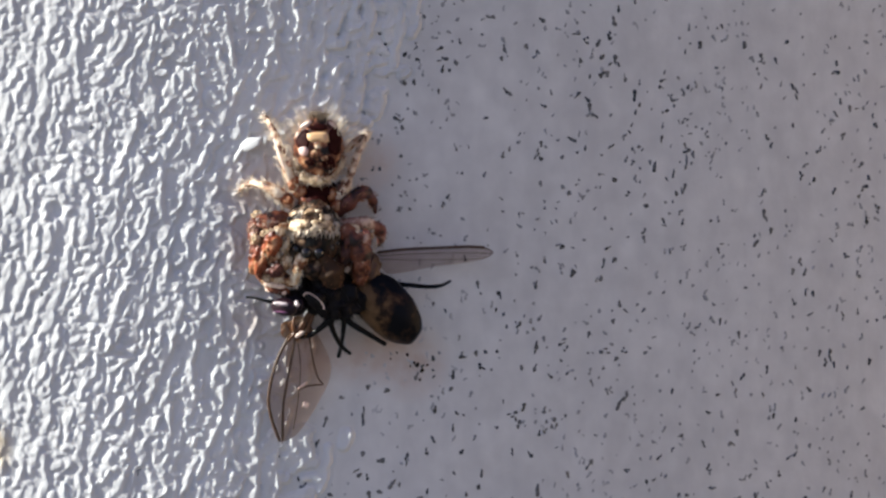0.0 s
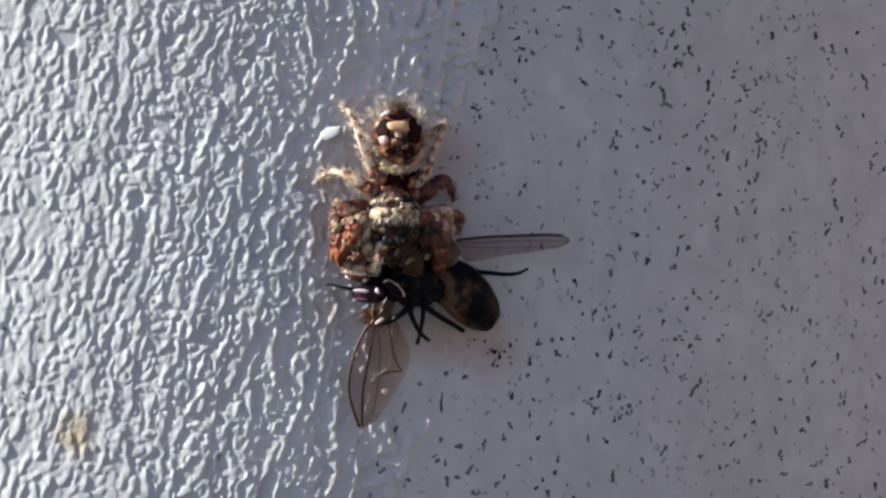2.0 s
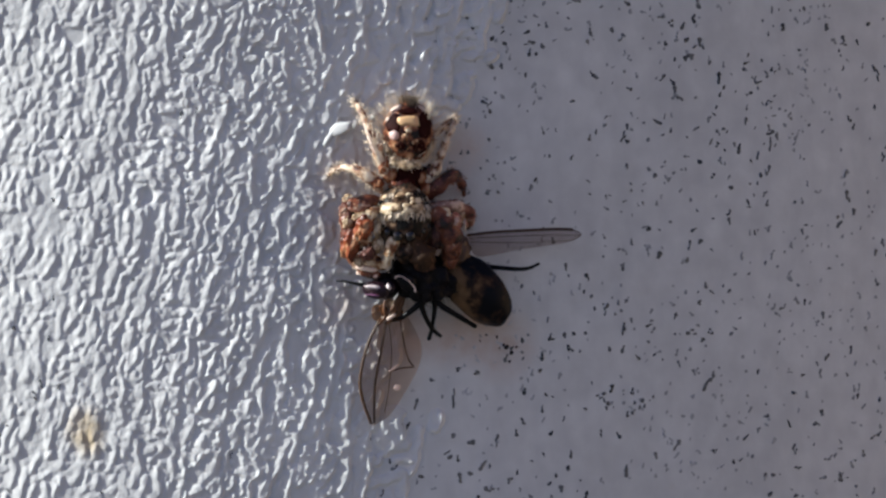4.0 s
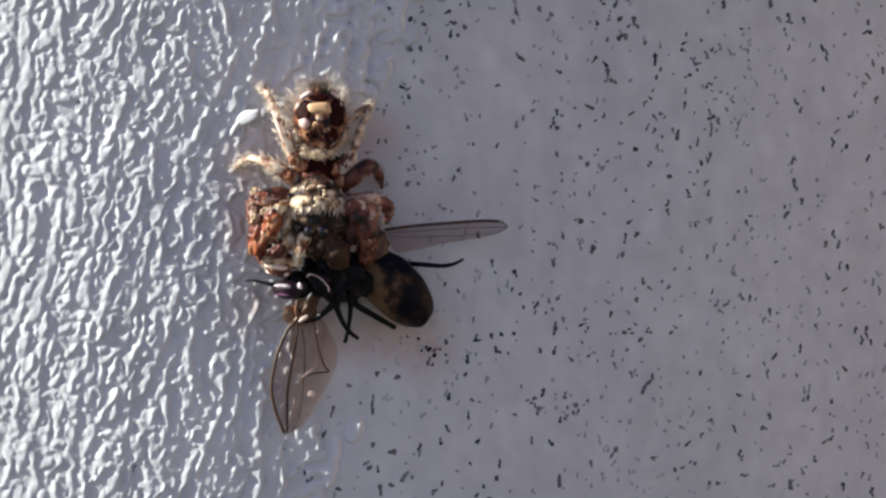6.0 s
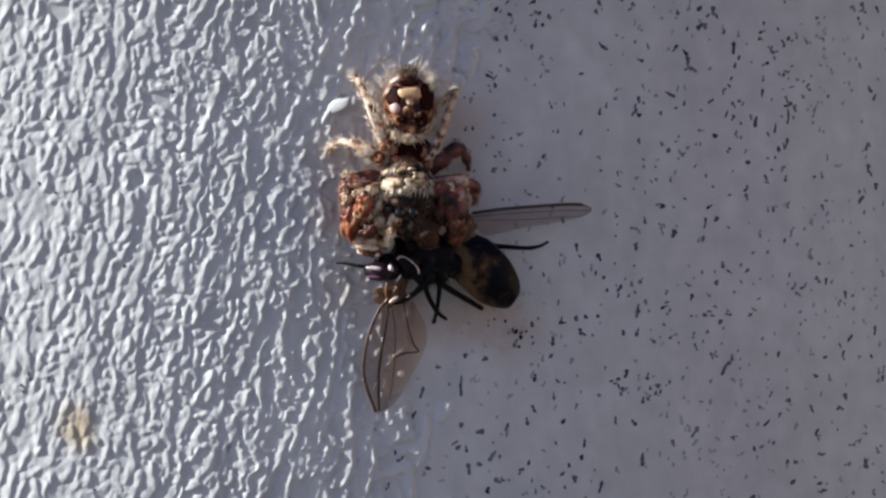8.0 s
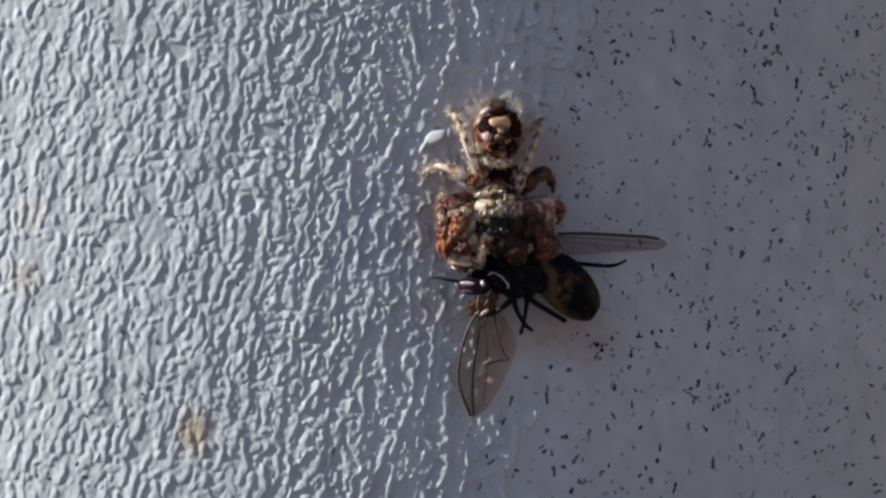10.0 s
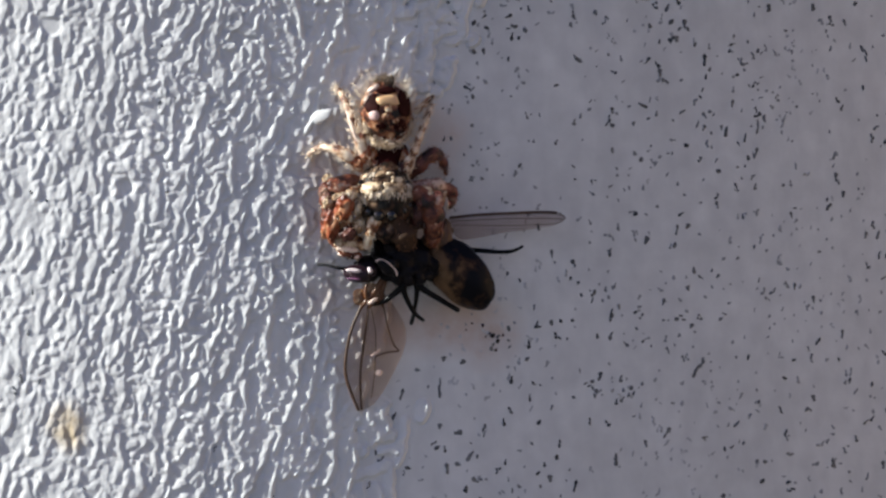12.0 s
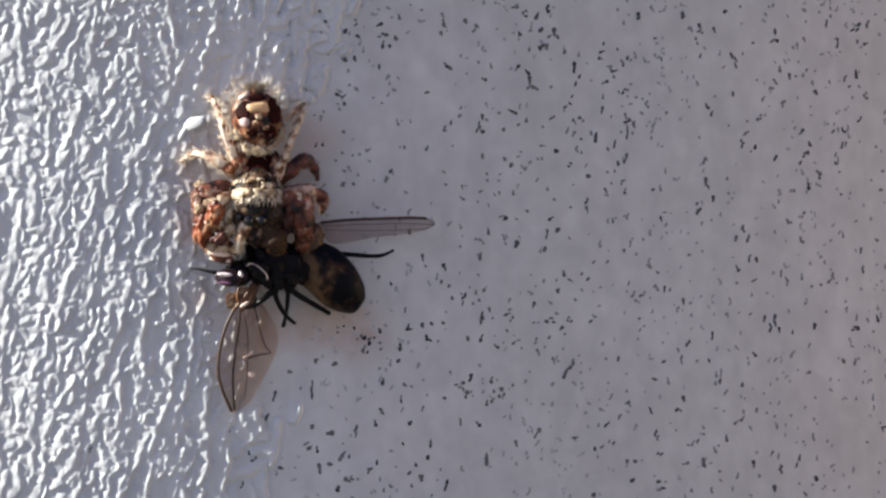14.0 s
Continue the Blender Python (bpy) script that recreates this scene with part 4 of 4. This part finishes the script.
    fur_on_blob(bm, rng, 160, c, r, (0, 0, 0), 0.3, 0.02, (0, -0.1, 0.4), lambda d: d.y < 0.1 and d.z > 0.8 and abs(d.x) < 0.35, 0.5)
    part("grey_tuft", bm, GREY_HAIR, hind, "olive grey tuft", pivot=w).location = (0, 0, 0)
    bm = bmesh.new()
    fur_on_blob(bm, rng, 300, c, r, (0, 0, 0), 0.22, 0.012, (0, -0.1, 0.3), lambda d: d.y < 0.1 and d.z < -0.1)
    part("rust_hair", bm, RUST_HAIR, hind, "rust hair", pivot=w).location = (0, 0, 0)

    # legs, hind pair first
    legs = {}
    legs["hl"] = limb("leg", spider, [(-5.6, 2.0, 1.0, 0.22), (-5.9, 2.5, 1.35, 0.22), (-6.28, 3.3, 1.5, 0.19), (-6.68, 4.4, 1.1, 0.15), (-7.02, 5.1, 0.45, 0.11), (-7.2, 5.35, 0.12, 0.06)], PALE_GOLD, CREAM_HAIR, 330, rng, 0.36)
    legs["hr"] = limb("leg", spider, [(-4.4, 1.9, 1.0, 0.24), (-4.05, 2.3, 1.35, 0.26), (-3.72, 3.05, 1.5, 0.18), (-3.45, 3.8, 1.3, 0.14), (-3.2, 4.45, 0.8, 0.14), (-3.05, 4.75, 0.15, 0.07)], PALE_GOLD, CREAM_HAIR, 230, rng, 0.32)
    legs["l3"] = limb("leg", spider, [(-6.0, 1.8, 1.0, 0.24), (-6.55, 2.2, 1.35, 0.26), (-7.1, 2.52, 1.2, 0.18), (-7.8, 2.6, 0.7, 0.13), (-8.25, 2.3, 0.12, 0.05)], PALE_GOLD, CREAM_HAIR, 220, rng, 0.32)
    legs["r3"] = limb("leg", spider, [(-4.3, 1.45, 1.0, 0.24), (-3.9, 1.75, 1.4, 0.3), (-3.4, 2.22, 1.45, 0.31), (-3.02, 2.24, 1.0, 0.25), (-2.8, 1.85, 0.5, 0.15), (-2.74, 1.5, 0.12, 0.07)], RUST_DARK, RUST_HAIR, 120, rng, 0.2)
    legs["l2"] = limb("leg", spider, [(-6.0, 0.8, 1.5, 0.26), (-6.45, 0.8, 1.9, 0.3), (-6.7, 0.2, 1.95, 0.3), (-6.7, -0.5, 1.8, 0.3), (-6.45, -1.1, 1.7, 0.28), (-5.95, -1.4, 1.6, 0.2)], GOLD, CREAM_HAIR, 110, rng, 0.18)
    legs["l1"] = limb("leg", spider, [(-6.1, 1.2, 1.3, 0.28), (-6.85, 1.2, 1.6, 0.34), (-7.28, 0.85, 1.55, 0.36), (-7.36, 0.1, 1.45, 0.38), (-7.2, -0.75, 1.35, 0.34), (-6.85, -1.45, 1.45, 0.25), (-6.2, -1.75, 1.5, 0.17)], BROWN_LEG, CREAM_HAIR, 80, rng, 0.22)
    segments(spider, legs["l1"], rng, [
        (-7.3, -0.45, 1.72, 0.42, 0.66, 8, RUST_PLAIN), (-7.0, 1.02, 1.85, 0.5, 0.27, 10, PALE_LEG), (-7.4, 1.36, 1.5, 0.24, 0.18, 0, CREAM_PATCH),
        (-7.4, 0.42, 1.72, 0.26, 0.28, 0, CREAM_PATCH), (-6.98, -1.2, 1.6, 0.3, 0.2, 20, CREAM_PATCH), (-7.55, 0.9, 1.6, 0.22, 0.3, 0, PALE_LEG)])
    segments(spider, legs["l2"], rng, [
        (-6.78, 0.2, 2.15, 0.36, 0.5, 14, RUST_PLAIN), (-6.64, -0.82, 2.0, 0.34, 0.3, -15, RUST_DARK), (-6.25, 0.15, 2.1, 0.16, 0.4, 0, CREAM_PATCH),
        (-7.02, -0.15, 1.95, 0.2, 0.34, 0, CREAM_PATCH), (-6.9, 0.66, 2.05, 0.36, 0.15, -12, CREAM_PATCH), (-6.22, -0.5, 2.0, 0.24, 0.32, 0, CREAM_PATCH), (-6.55, -1.22, 1.85, 0.34, 0.14, 10, CREAM_PATCH)])
    stripe = [(SPIDER(x, z, h), r) for x, z, h, r in ((-6.02, 2.75, 1.6, 0.05), (-6.36, 3.3, 1.63, 0.075), (-6.58, 3.85, 1.46, 0.075), (-6.78, 4.4, 1.18, 0.06))]
    part("pale_stripe", tube(bmesh.new(), stripe, rough=0.5), CREAM_SPOT, legs["hl"], "cream stripe", pivot=stripe[0][0]).location = stripe[0][0] * MM - legs["hl"].location
    segments(spider, legs["hl"], rng, [(-5.98, 2.7, 1.5, 0.2, 0.36, 18, RUST_PLAIN), (-6.2, 3.3, 1.55, 0.16, 0.3, 20, RUST_PLAIN)])
    segments(spider, legs["hr"], rng, [(-4.05, 2.45, 1.45, 0.24, 0.3, -25, RUST_DARK)])
    segments(spider, legs["l3"], rng, [(-6.25, 2.0, 1.45, 0.28, 0.2, 20, RUST_PLAIN)])
    legs["r2"] = limb("leg", spider, [(-4.15, 0.95, 1.3, 0.26), (-3.35, 1.05, 1.5, 0.28), (-2.75, 0.95, 1.25, 0.25), (-2.48, 0.6, 0.8, 0.2), (-2.6, 0.15, 0.15, 0.08)], MAUVE_LEG, GREY_HAIR, 150, rng, 0.2)
    legs["r1"] = limb("leg", spider, [(-4.2, 0.6, 1.5, 0.3), (-3.75, 0.65, 1.9, 0.36), (-3.4, 0.25, 1.95, 0.42), (-3.25, -0.3, 1.85, 0.4), (-3.28, -0.8, 1.6, 0.34), (-3.4, -1.3, 1.1, 0.26)], BROWN_LEG, GREY_HAIR, 120, rng, 0.16)
    segments(spider, legs["r1"], rng, [(-3.12, 0.42, 2.05, 0.28, 0.36, 10, MAUVE_LEG), (-3.55, 0.88, 1.95, 0.26, 0.14, 20, CREAM_PATCH), (-2.88, 0.5, 1.85, 0.1, 0.3, 20, CREAM_PATCH), (-3.45, 0.62, 2.12, 0.13, 0.2, 30, CREAM_PATCH), (-3.05, 0.05, 2.1, 0.08, 0.26, 8, PALE_LEG), (-3.75, 0.35, 2.05, 0.2, 0.26, 0, RUST_DARK), (-3.24, -0.5, 1.92, 0.34, 0.44, -4, BROWN_LEG), (-3.85, -0.1, 1.6, 0.36, 0.6, 5, RUST_DARK), (-3.28, -1.05, 1.55, 0.3, 0.4, 10, BROWN_LEG)])
    limb("palp", spider, [(-5.55, -0.25, 2.1, 0.2), (-5.75, -0.75, 2.15, 0.24), (-5.85, -1.1, 2.0, 0.22), (-5.95, -1.4, 1.8, 0.14)], GOLD, CREAM_HAIR, 80, rng, 0.2)
    limb("palp", spider, [(-4.8, -0.3, 2.1, 0.26), (-4.55, -0.7, 2.05, 0.45), (-4.4, -1.05, 1.95, 0.52), (-4.3, -1.4, 1.75, 0.38)], DARK_PALP, RUST_HAIR, 60, rng, 0.14)
    limb("palp_tip", spider, [(-7.1, -1.38, 1.5, 0.1), (-6.75, -1.42, 1.7, 0.12), (-6.3, -1.5, 1.8, 0.1)], CREAM_SPOT, CREAM_HAIR, 30, rng, 0.16)
    limb("palp_tip", spider, [(-7.05, -1.62, 1.3, 0.1), (-6.7, -1.68, 1.5, 0.11), (-6.25, -1.75, 1.6, 0.09)], CREAM_SPOT, CREAM_HAIR, 30, rng, 0.16)
    limb("hair_tuft", spider, [(-3.95, 3.95, 1.2, 0.1), (-3.6, 4.25, 1.15, 0.13), (-3.2, 4.62, 0.95, 0.1)], GOLD, CREAM_HAIR, 90, rng, 0.24)
    spider.location = Vector((-5.0, face_y(-5.0), 1.0)) * MM
    return spider, hind, w, legs


# ---- the fly ----
FLY = Plan(-4.2, -2.2)


def wing(name, parent, edge, veins, skin, root, label, bend):
    """A thin stiff membrane with raised veins; edge and veins are plan places."""
    bm = bmesh.new()
    line = smooth_line([(*FLY(*q), 0) for q in edge + edge[:1]], 5)[:-1]
    middle = sum((q.xyz for q in line), Vector()) / len(line)
    top, low = [], []
    for q in line:
        top.append(bm.verts.new(q.xyz + Vector((0, -0.006, 0))))
        low.append(bm.verts.new(q.xyz + Vector((0, 0.006, 0))))
    t0 = bm.verts.new(middle + Vector((0, -bend - 0.006, 0)))
    l0 = bm.verts.new(middle + Vector((0, -bend + 0.006, 0)))
    n = len(line)
    for i in range(n):
        j = (i + 1) % n
        bm.faces.new((top[i], top[j], t0))
        bm.faces.new((low[j], low[i], l0))
        bm.faces.new((top[i], low[i], low[j], top[j]))
    at = FLY(*root)
    ob = part(name, bm, skin, parent, label, pivot=at)
    for places, thick in veins:
        v = part("vein", tube(bmesh.new(), [(FLY(x, z, h + 0.02), thick) for x, z, h in places], sides=6), VEIN, ob, pivot=at)
        v.location = (0, 0, 0)
    return ob, at


def build_fly():
    p = FLY
    rng = random.Random(8)
    fly = new("fly")
    tagged(fly, "dead black and amber fly on its back, wings spread", "fly")
    c = p(-4.4, -1.8, 1.0)
    part("thorax", blob(bmesh.new(), c, (1.4, 0.8, 0.98), (0, 18, 0), fine=5, rough=0.3, wave=2.6), FLY_BLACK, fly, pivot=c)
    q = p(-3.15, -1.05, 0.85)
    part("thorax_side", blob(bmesh.new(), q, (0.6, 0.62, 0.95), (0, 28, 0), fine=4, rough=0.25, wave=2.6), FLY_BROWN, fly, "brown flank of the thorax", pivot=q)
    bm = bmesh.new()
    fur_on_blob(bm, rng, 150, c, (1.4, 0.8, 0.98), (0, 18, 0), 0.32, 0.014, (0.2, -0.1, -0.4), lambda d: d.y < 0.1 and d.z < 0.5, 0.6)
    part("bristles", bm, FLY_LEG, fly, pivot=c)
    for x, z, h in ((-4.75, -2.45, 1.45), (-4.3, -2.5, 1.5), (-3.85, -2.4, 1.45), (-4.9, -1.95, 1.65)):
        q = p(x, z, h)
        part("leg_base", blob(bmesh.new(), q, (0.26, 0.24, 0.36), (0, -25, 0), fine=3, rough=0.2, seed=x), FLY_BLACK, fly, pivot=q)
    c = p(-5.95, -2.15, 1.15)
    head = part("head", blob(bmesh.new(), c, (0.6, 0.55, 0.55), fine=3, rough=0.1), FLY_BLACK, fly, pivot=c)
    q = p(-6.32, -2.32, 1.55)
    part("eye", blob(bmesh.new(), q, (0.62, 0.36, 0.36), (0, 8, -34), fine=4), FLY_EYE, head, "shiny maroon eye", pivot=q).location = (q - c) * MM
    for x, z, h, wide, tall, turn, skin in ((-6.42, -2.19, 1.88, 0.34, 0.085, 8, GLINT), (-6.4, -2.52, 1.8, 0.36, 0.05, 4, VIOLET), (-5.8, -2.19, 1.88, 0.09, 0.14, -25, GLINT)):
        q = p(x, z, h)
        part("eye_streak", blob(bmesh.new(), q, (wide, 0.16, tall), (0, turn, 0), fine=3, rough=0.2), skin, head, "pale streak painted as a glint on the eye" if skin is GLINT else "violet band", pivot=q).location = (q - c) * MM
    q = p(-5.72, -2.2, 1.6)
    part("eye", blob(bmesh.new(), q, (0.2, 0.16, 0.24), (0, -20, 0), fine=3), FLY_EYE, head, pivot=q).location = (q - c) * MM
    q = p(-5.13, -2.1, 1.7)
    loop = [(p(-5.13 + 0.4 * math.cos(a) + 0.06 * math.sin(a), -2.1 - 0.28 * math.cos(a) + 0.2 * math.sin(a), 1.86), 0.035) for a in (3.3, 2.6, 1.9, 1.2, 0.5, -0.1)]
    part("shoulder_rim", tube(bmesh.new(), loop, sides=6), CREAM_SPOT, fly, "pale rim of the shoulder", pivot=q)
    part("shoulder", blob(bmesh.new(), q, (0.42, 0.2, 0.24), (0, 35, 0), fine=3), FLY_BLACK, fly, pivot=q)
    part("mouthpart", tube(bmesh.new(), [(p(-6.5, -2.15, 1.1), 0.1), (p(-7.1, -2.08, 0.95), 0.07), (p(-7.6, -1.97, 0.7), 0.05), (p(-7.92, -1.96, 0.5), 0.05)]), FLY_LEG, head, pivot=c).location = (0, 0, 0)
    # abdomen of overlapping rings along its axis
    tail = Vector((0.67, 0, -0.742))
    mid = p(-2.28, -2.3, 0.95)
    spin = math.degrees(math.atan2(0.742, 0.67))
    bm = blob(bmesh.new(), mid, (1.8, 0.78, 1.04), (0, spin, 0), fine=5, rough=0.05)
    for v in bm.verts:                       # the edges of the body rings
        f = (v.co - mid).dot(tail) / 1.8
        step = (f * 2.3 + 0.3) % 1.0
        v.co += (v.co - mid) * (0.012 * step ** 3)
    part("abdomen", bm, FLY_ABDOMEN, fly, "amber and black ringed abdomen", pivot=mid)
    # legs
    for joints in (
        [(-4.3, -2.6, 1.3, 0.1), (-4.75, -3.05, 1.2, 0.1), (-5.3, -3.45, 0.9, 0.08), (-5.75, -3.55, 0.7, 0.06)],
        [(-4.4, -2.7, 1.2, 0.1), (-4.45, -3.1, 1.2, 0.09), (-4.1, -3.85, 0.9, 0.07), (-3.7, -4.22, 0.7, 0.06)],
        [(-4.0, -2.7, 1.2, 0.09), (-3.95, -3.02, 1.2, 0.08), (-4.05, -3.8, 0.8, 0.06), (-4.2, -4.35, 0.5, 0.07)],
        [(-4.0, -2.6, 1.2, 0.1), (-3.7, -2.95, 1.2, 0.1), (-3.0, -3.4, 1.0, 0.09), (-2.3, -3.83, 0.7, 0.08)],
        [(-2.4, -1.4, 0.7, 0.1), (-1.58, -1.42, 0.75, 0.08), (-0.6, -1.5, 0.75, 0.065), (-0.15, -1.47, 0.7, 0.06), (0.12, -1.38, 0.65, 0.05), (0.32, -1.27, 0.6, 0.05)],
        [(-5.6, -1.75, 1.6, 0.1), (-5.3, -1.9, 1.8, 0.11), (-4.95, -2.2, 1.8, 0.1), (-4.7, -2.5, 1.6, 0.08)],
    ):
        pts = [(p(x, z, h), r * 1.25) for x, z, h, r in joints]
        bm = tube(bmesh.new(), pts, rough=0.15)
        fur_on_limb(bm, rng, 30, pts, 0.14, 0.008)
        part("leg", bm, FLY_LEG, fly, pivot=pts[0][0])
    # wings
    bm = bmesh.new()
    for line in ([(-5.3, -2.55, 0.95, 0.15), (-5.6, -3.0, 0.95, 0.1), (-5.95, -3.4, 0.9, 0.09), (-6.2, -3.7, 0.82, 0.07)], [(-5.3, -2.6, 0.95, 0.12), (-5.6, -3.1, 0.95, 0.09), (-5.85, -3.7, 0.88, 0.07)],
                 [(-5.2, -2.6, 0.95, 0.11), (-5.35, -3.1, 0.9, 0.09), (-5.33, -3.65, 0.82, 0.05)], [(-5.95, -2.75, 0.95, 0.07), (-6.0, -3.1, 0.95, 0.07), (-5.9, -3.5, 0.9, 0.08)]):
        tube(bm, [(p(x, z, h), r) for x, z, h, r in line], rough=0.4)
    part("wing_base", bm, AMBER_BASE, fly, "amber wing base", pivot=p(-5.5, -2.6, 0.9))
    for x, z, wide, tall, turn in ((-5.75, -3.15, 0.5, 0.42, -0.5), (-6.2, -3.25, 0.36, 0.3, 0.3)):
        bm = lens(bmesh.new(), p(x, z, 0.88), (0.1, -1, 0.1), (math.cos(turn), 0, math.sin(turn)), wide, tall, 0.03, 2.2, 0.4, x)
        part("wing_lobe", bm, LOBE, fly, "translucent amber lobe at the wing base", pivot=p(-5.5, -2.6, 0.9))
    q = p(-5.72, -3.42, 1.0)
    part("scale", blob(bmesh.new(), q, (0.22, 0.06, 0.08), (0, -33, 0), fine=3), CREAM_SPOT, fly, "small white glint painted at the wing base", pivot=q)
    still, still_at = wing("wing", fly,
         [(-5.9, -3.0, 0.85), (-6.25, -3.68, 0.8), (-6.7, -4.64, 0.75), (-6.98, -5.93, 0.6), (-6.88, -6.79, 0.5), (-6.53, -7.77, 0.35), (-6.3, -7.75, 0.35), (-5.77, -7.4, 0.35), (-5.1, -6.39, 0.4), (-4.6, -5.4, 0.5), (-4.5, -4.6, 0.6), (-4.85, -3.75, 0.75), (-5.4, -3.0, 0.85)],
         [([(-6.03, -3.36, 0.85), (-6.25, -3.68, 0.8), (-6.7, -4.64, 0.75), (-6.98, -5.93, 0.6), (-6.88, -6.79, 0.5), (-6.55, -7.75, 0.35)], 0.065),
          ([(-5.93, -3.6, 0.85), (-6.05, -4.4, 0.78), (-6.25, -5.4, 0.68), (-6.4, -6.4, 0.55), (-6.42, -7.72, 0.35)], 0.05),
          ([(-5.33, -3.63, 0.8), (-5.2, -4.5, 0.72), (-5.0, -5.2, 0.62), (-4.82, -5.45, 0.58), (-5.3, -5.5, 0.6), (-5.75, -5.63, 0.62)], 0.036),
          ([(-5.75, -5.63, 0.62), (-5.85, -6.5, 0.5), (-6.0, -7.3, 0.4)], 0.02),
          ([(-5.8, -3.8, 0.85), (-5.7, -4.7, 0.75), (-5.75, -5.63, 0.64)], 0.02)],
         WING, (-5.6, -2.8, 0.9), "translucent brown wing with dark veins", 0.06)
    for x, z, h, wide, tall, turn in ((-5.5, -6.3, 0.55, 0.15, 0.13, 0), (-5.62, -5.5, 0.66, 0.26, 0.06, -35)):
        q = p(x, z, h)
        part("wing_mark", blob(bmesh.new(), q, (wide, 0.06, tall), (0, turn, 0), fine=2, rough=0.3), CREAM_SPOT, fly, "small white dot and painted glint on the wing", pivot=q)
    moving, at = wing("wing", fly,
         [(-2.65, -0.29, 1.0), (-2.53, -0.07, 1.0), (-0.59, 0.03, 1.0), (1.0, 0.08, 1.0), (1.75, 0.03, 1.0), (2.06, -0.2, 1.0), (1.6, -0.46, 0.95), (0.6, -0.62, 0.85), (-0.5, -0.75, 0.8), (-1.6, -0.95, 0.75), (-2.3, -0.95, 0.8)],
         [([(-2.6, -0.12, 1.0), (-1.6, -0.02, 1.0), (-0.59, 0.02, 1.0), (1.0, 0.06, 1.0), (1.7, 0.02, 1.0)], 0.06),
          ([(-2.55, -0.25, 1.0), (-1.0, -0.2, 0.98), (0.6, -0.18, 0.97), (2.0, -0.22, 1.0)], 0.014),
          ([(-2.5, -0.4, 0.95), (-1.0, -0.45, 0.9), (0.3, -0.45, 0.9), (1.6, -0.42, 0.95)], 0.011),
          ([(0.45, -0.18, 0.97), (0.4, -0.45, 0.92)], 0.015),
          ([(1.7, 0.02, 1.0), (2.05, -0.2, 1.0), (1.6, -0.44, 0.95)], 0.015)],
         WING_CLEAR, (-2.75, -0.3, 1.0), "clear greyish wing with a dark front vein", 0.05)
    fly.location = Vector((-4.2, face_y(-4.2), -2.2)) * MM
    return fly, moving, at, still, still_at


spider, hind_body, hind_pivot, spider_legs = build_spider()
fly, free_wing, wing_pivot, lower_wing, lower_pivot = build_fly()


# ---- what moves ----
def motions():
    base = Vector((-5.0, face_y(-5.0), 1.0))

    def moved(at, dx=0.0, dz=0.0, turn=(0, 0, 0)):
        return pose(*((Vector(at) + Vector((dx, 0, dz))) * MM), *turn)

    walk(spider, [(t, moved(base, dx, dz, (0, a, 0))) for t, dx, dz, a in (
        (0.0, 0, 0, 0), (3.2, 0, 0, 0), (5.3, 0, 0, 0), (7.2, 0, 0, 0), (8.2, -0.03, 0.2, 0), (9.3, -0.06, 0.33, 0), (14.0, -0.06, 0.33, 0))])
    walk(hind_body, [(t, moved(hind_pivot, 0, dz, (0, a, b))) for t, dz, a, b in (
        (0.0, 0, 0, 0), (3.2, 0, 0, 0), (5.3, 0, 0, 0), (7.2, 0, 0, 0), (8.2, -0.04, -1, 3), (9.3, -0.05, -3, 6), (14.0, -0.05, -3, 6))])
    drawn_in = spider_legs["hr"]
    at = drawn_in.location / MM
    walk(drawn_in, [(t, moved(at, dx, dz, (a, b, 0))) for t, dx, dz, a, b in (
        (0.0, 0, 0, 0, 0), (7.2, 0, 0, 0, 0), (8.2, -0.15, -0.25, 8, 0), (9.3, -0.33, -0.55, 14, 2), (14.0, -0.33, -0.55, 14, 2))])
    tucked = spider_legs["hl"]
    rest = tucked.location / MM
    walk(tucked, [(t, moved(rest, dx, dz, (0, a, 0))) for t, dx, dz, a in (
        (0.0, 0, 0, 0), (7.2, 0, 0, 0), (8.2, 0.02, -0.18, 1), (9.3, 0.04, -0.4, 2), (14.0, 0.04, -0.4, 2))])
    base_fly = Vector((-4.2, face_y(-4.2), -2.2))
    walk(fly, [(t, moved(base_fly, dx, dz, (0, a, 0))) for t, dx, dz, a in (
        (0.0, 0, 0, 0), (3.2, 0, 0, 0), (5.3, 0, 0, 0), (7.2, 0, 0, 0), (8.2, -0.04, 0.1, 0), (9.3, -0.08, 0.2, 0.5), (14.0, -0.08, 0.2, 0.5))])
    walk(lower_wing, [(t, moved(lower_pivot, 0, 0, (0, a, 0))) for t, a in ((0.0, 0), (7.2, 0), (8.2, -1), (9.3, -2.5), (14.0, -2.5))])
    flutter = ((0.0, 1), (3.2, 1), (5.3, 1.5), (6.5, 2), (7.2, 1), (8.3, 2), (9.1, 0), (9.3, -4), (9.5, 5), (9.7, -6), (10.0, -5), (10.3, 0), (10.5, -1.5), (10.8, 1), (11.0, 2.5), (11.3, 0), (11.5, 1), (12.0, 0.5), (12.3, 2), (12.7, 1), (13.0, 0), (13.1, -4), (13.2, -14), (13.3, 0), (13.5, 1), (14.0, 0))
    walk(free_wing, [(t, moved(wing_pivot, 0, 0, (0, -a, 0))) for t, a in flutter])


motions()
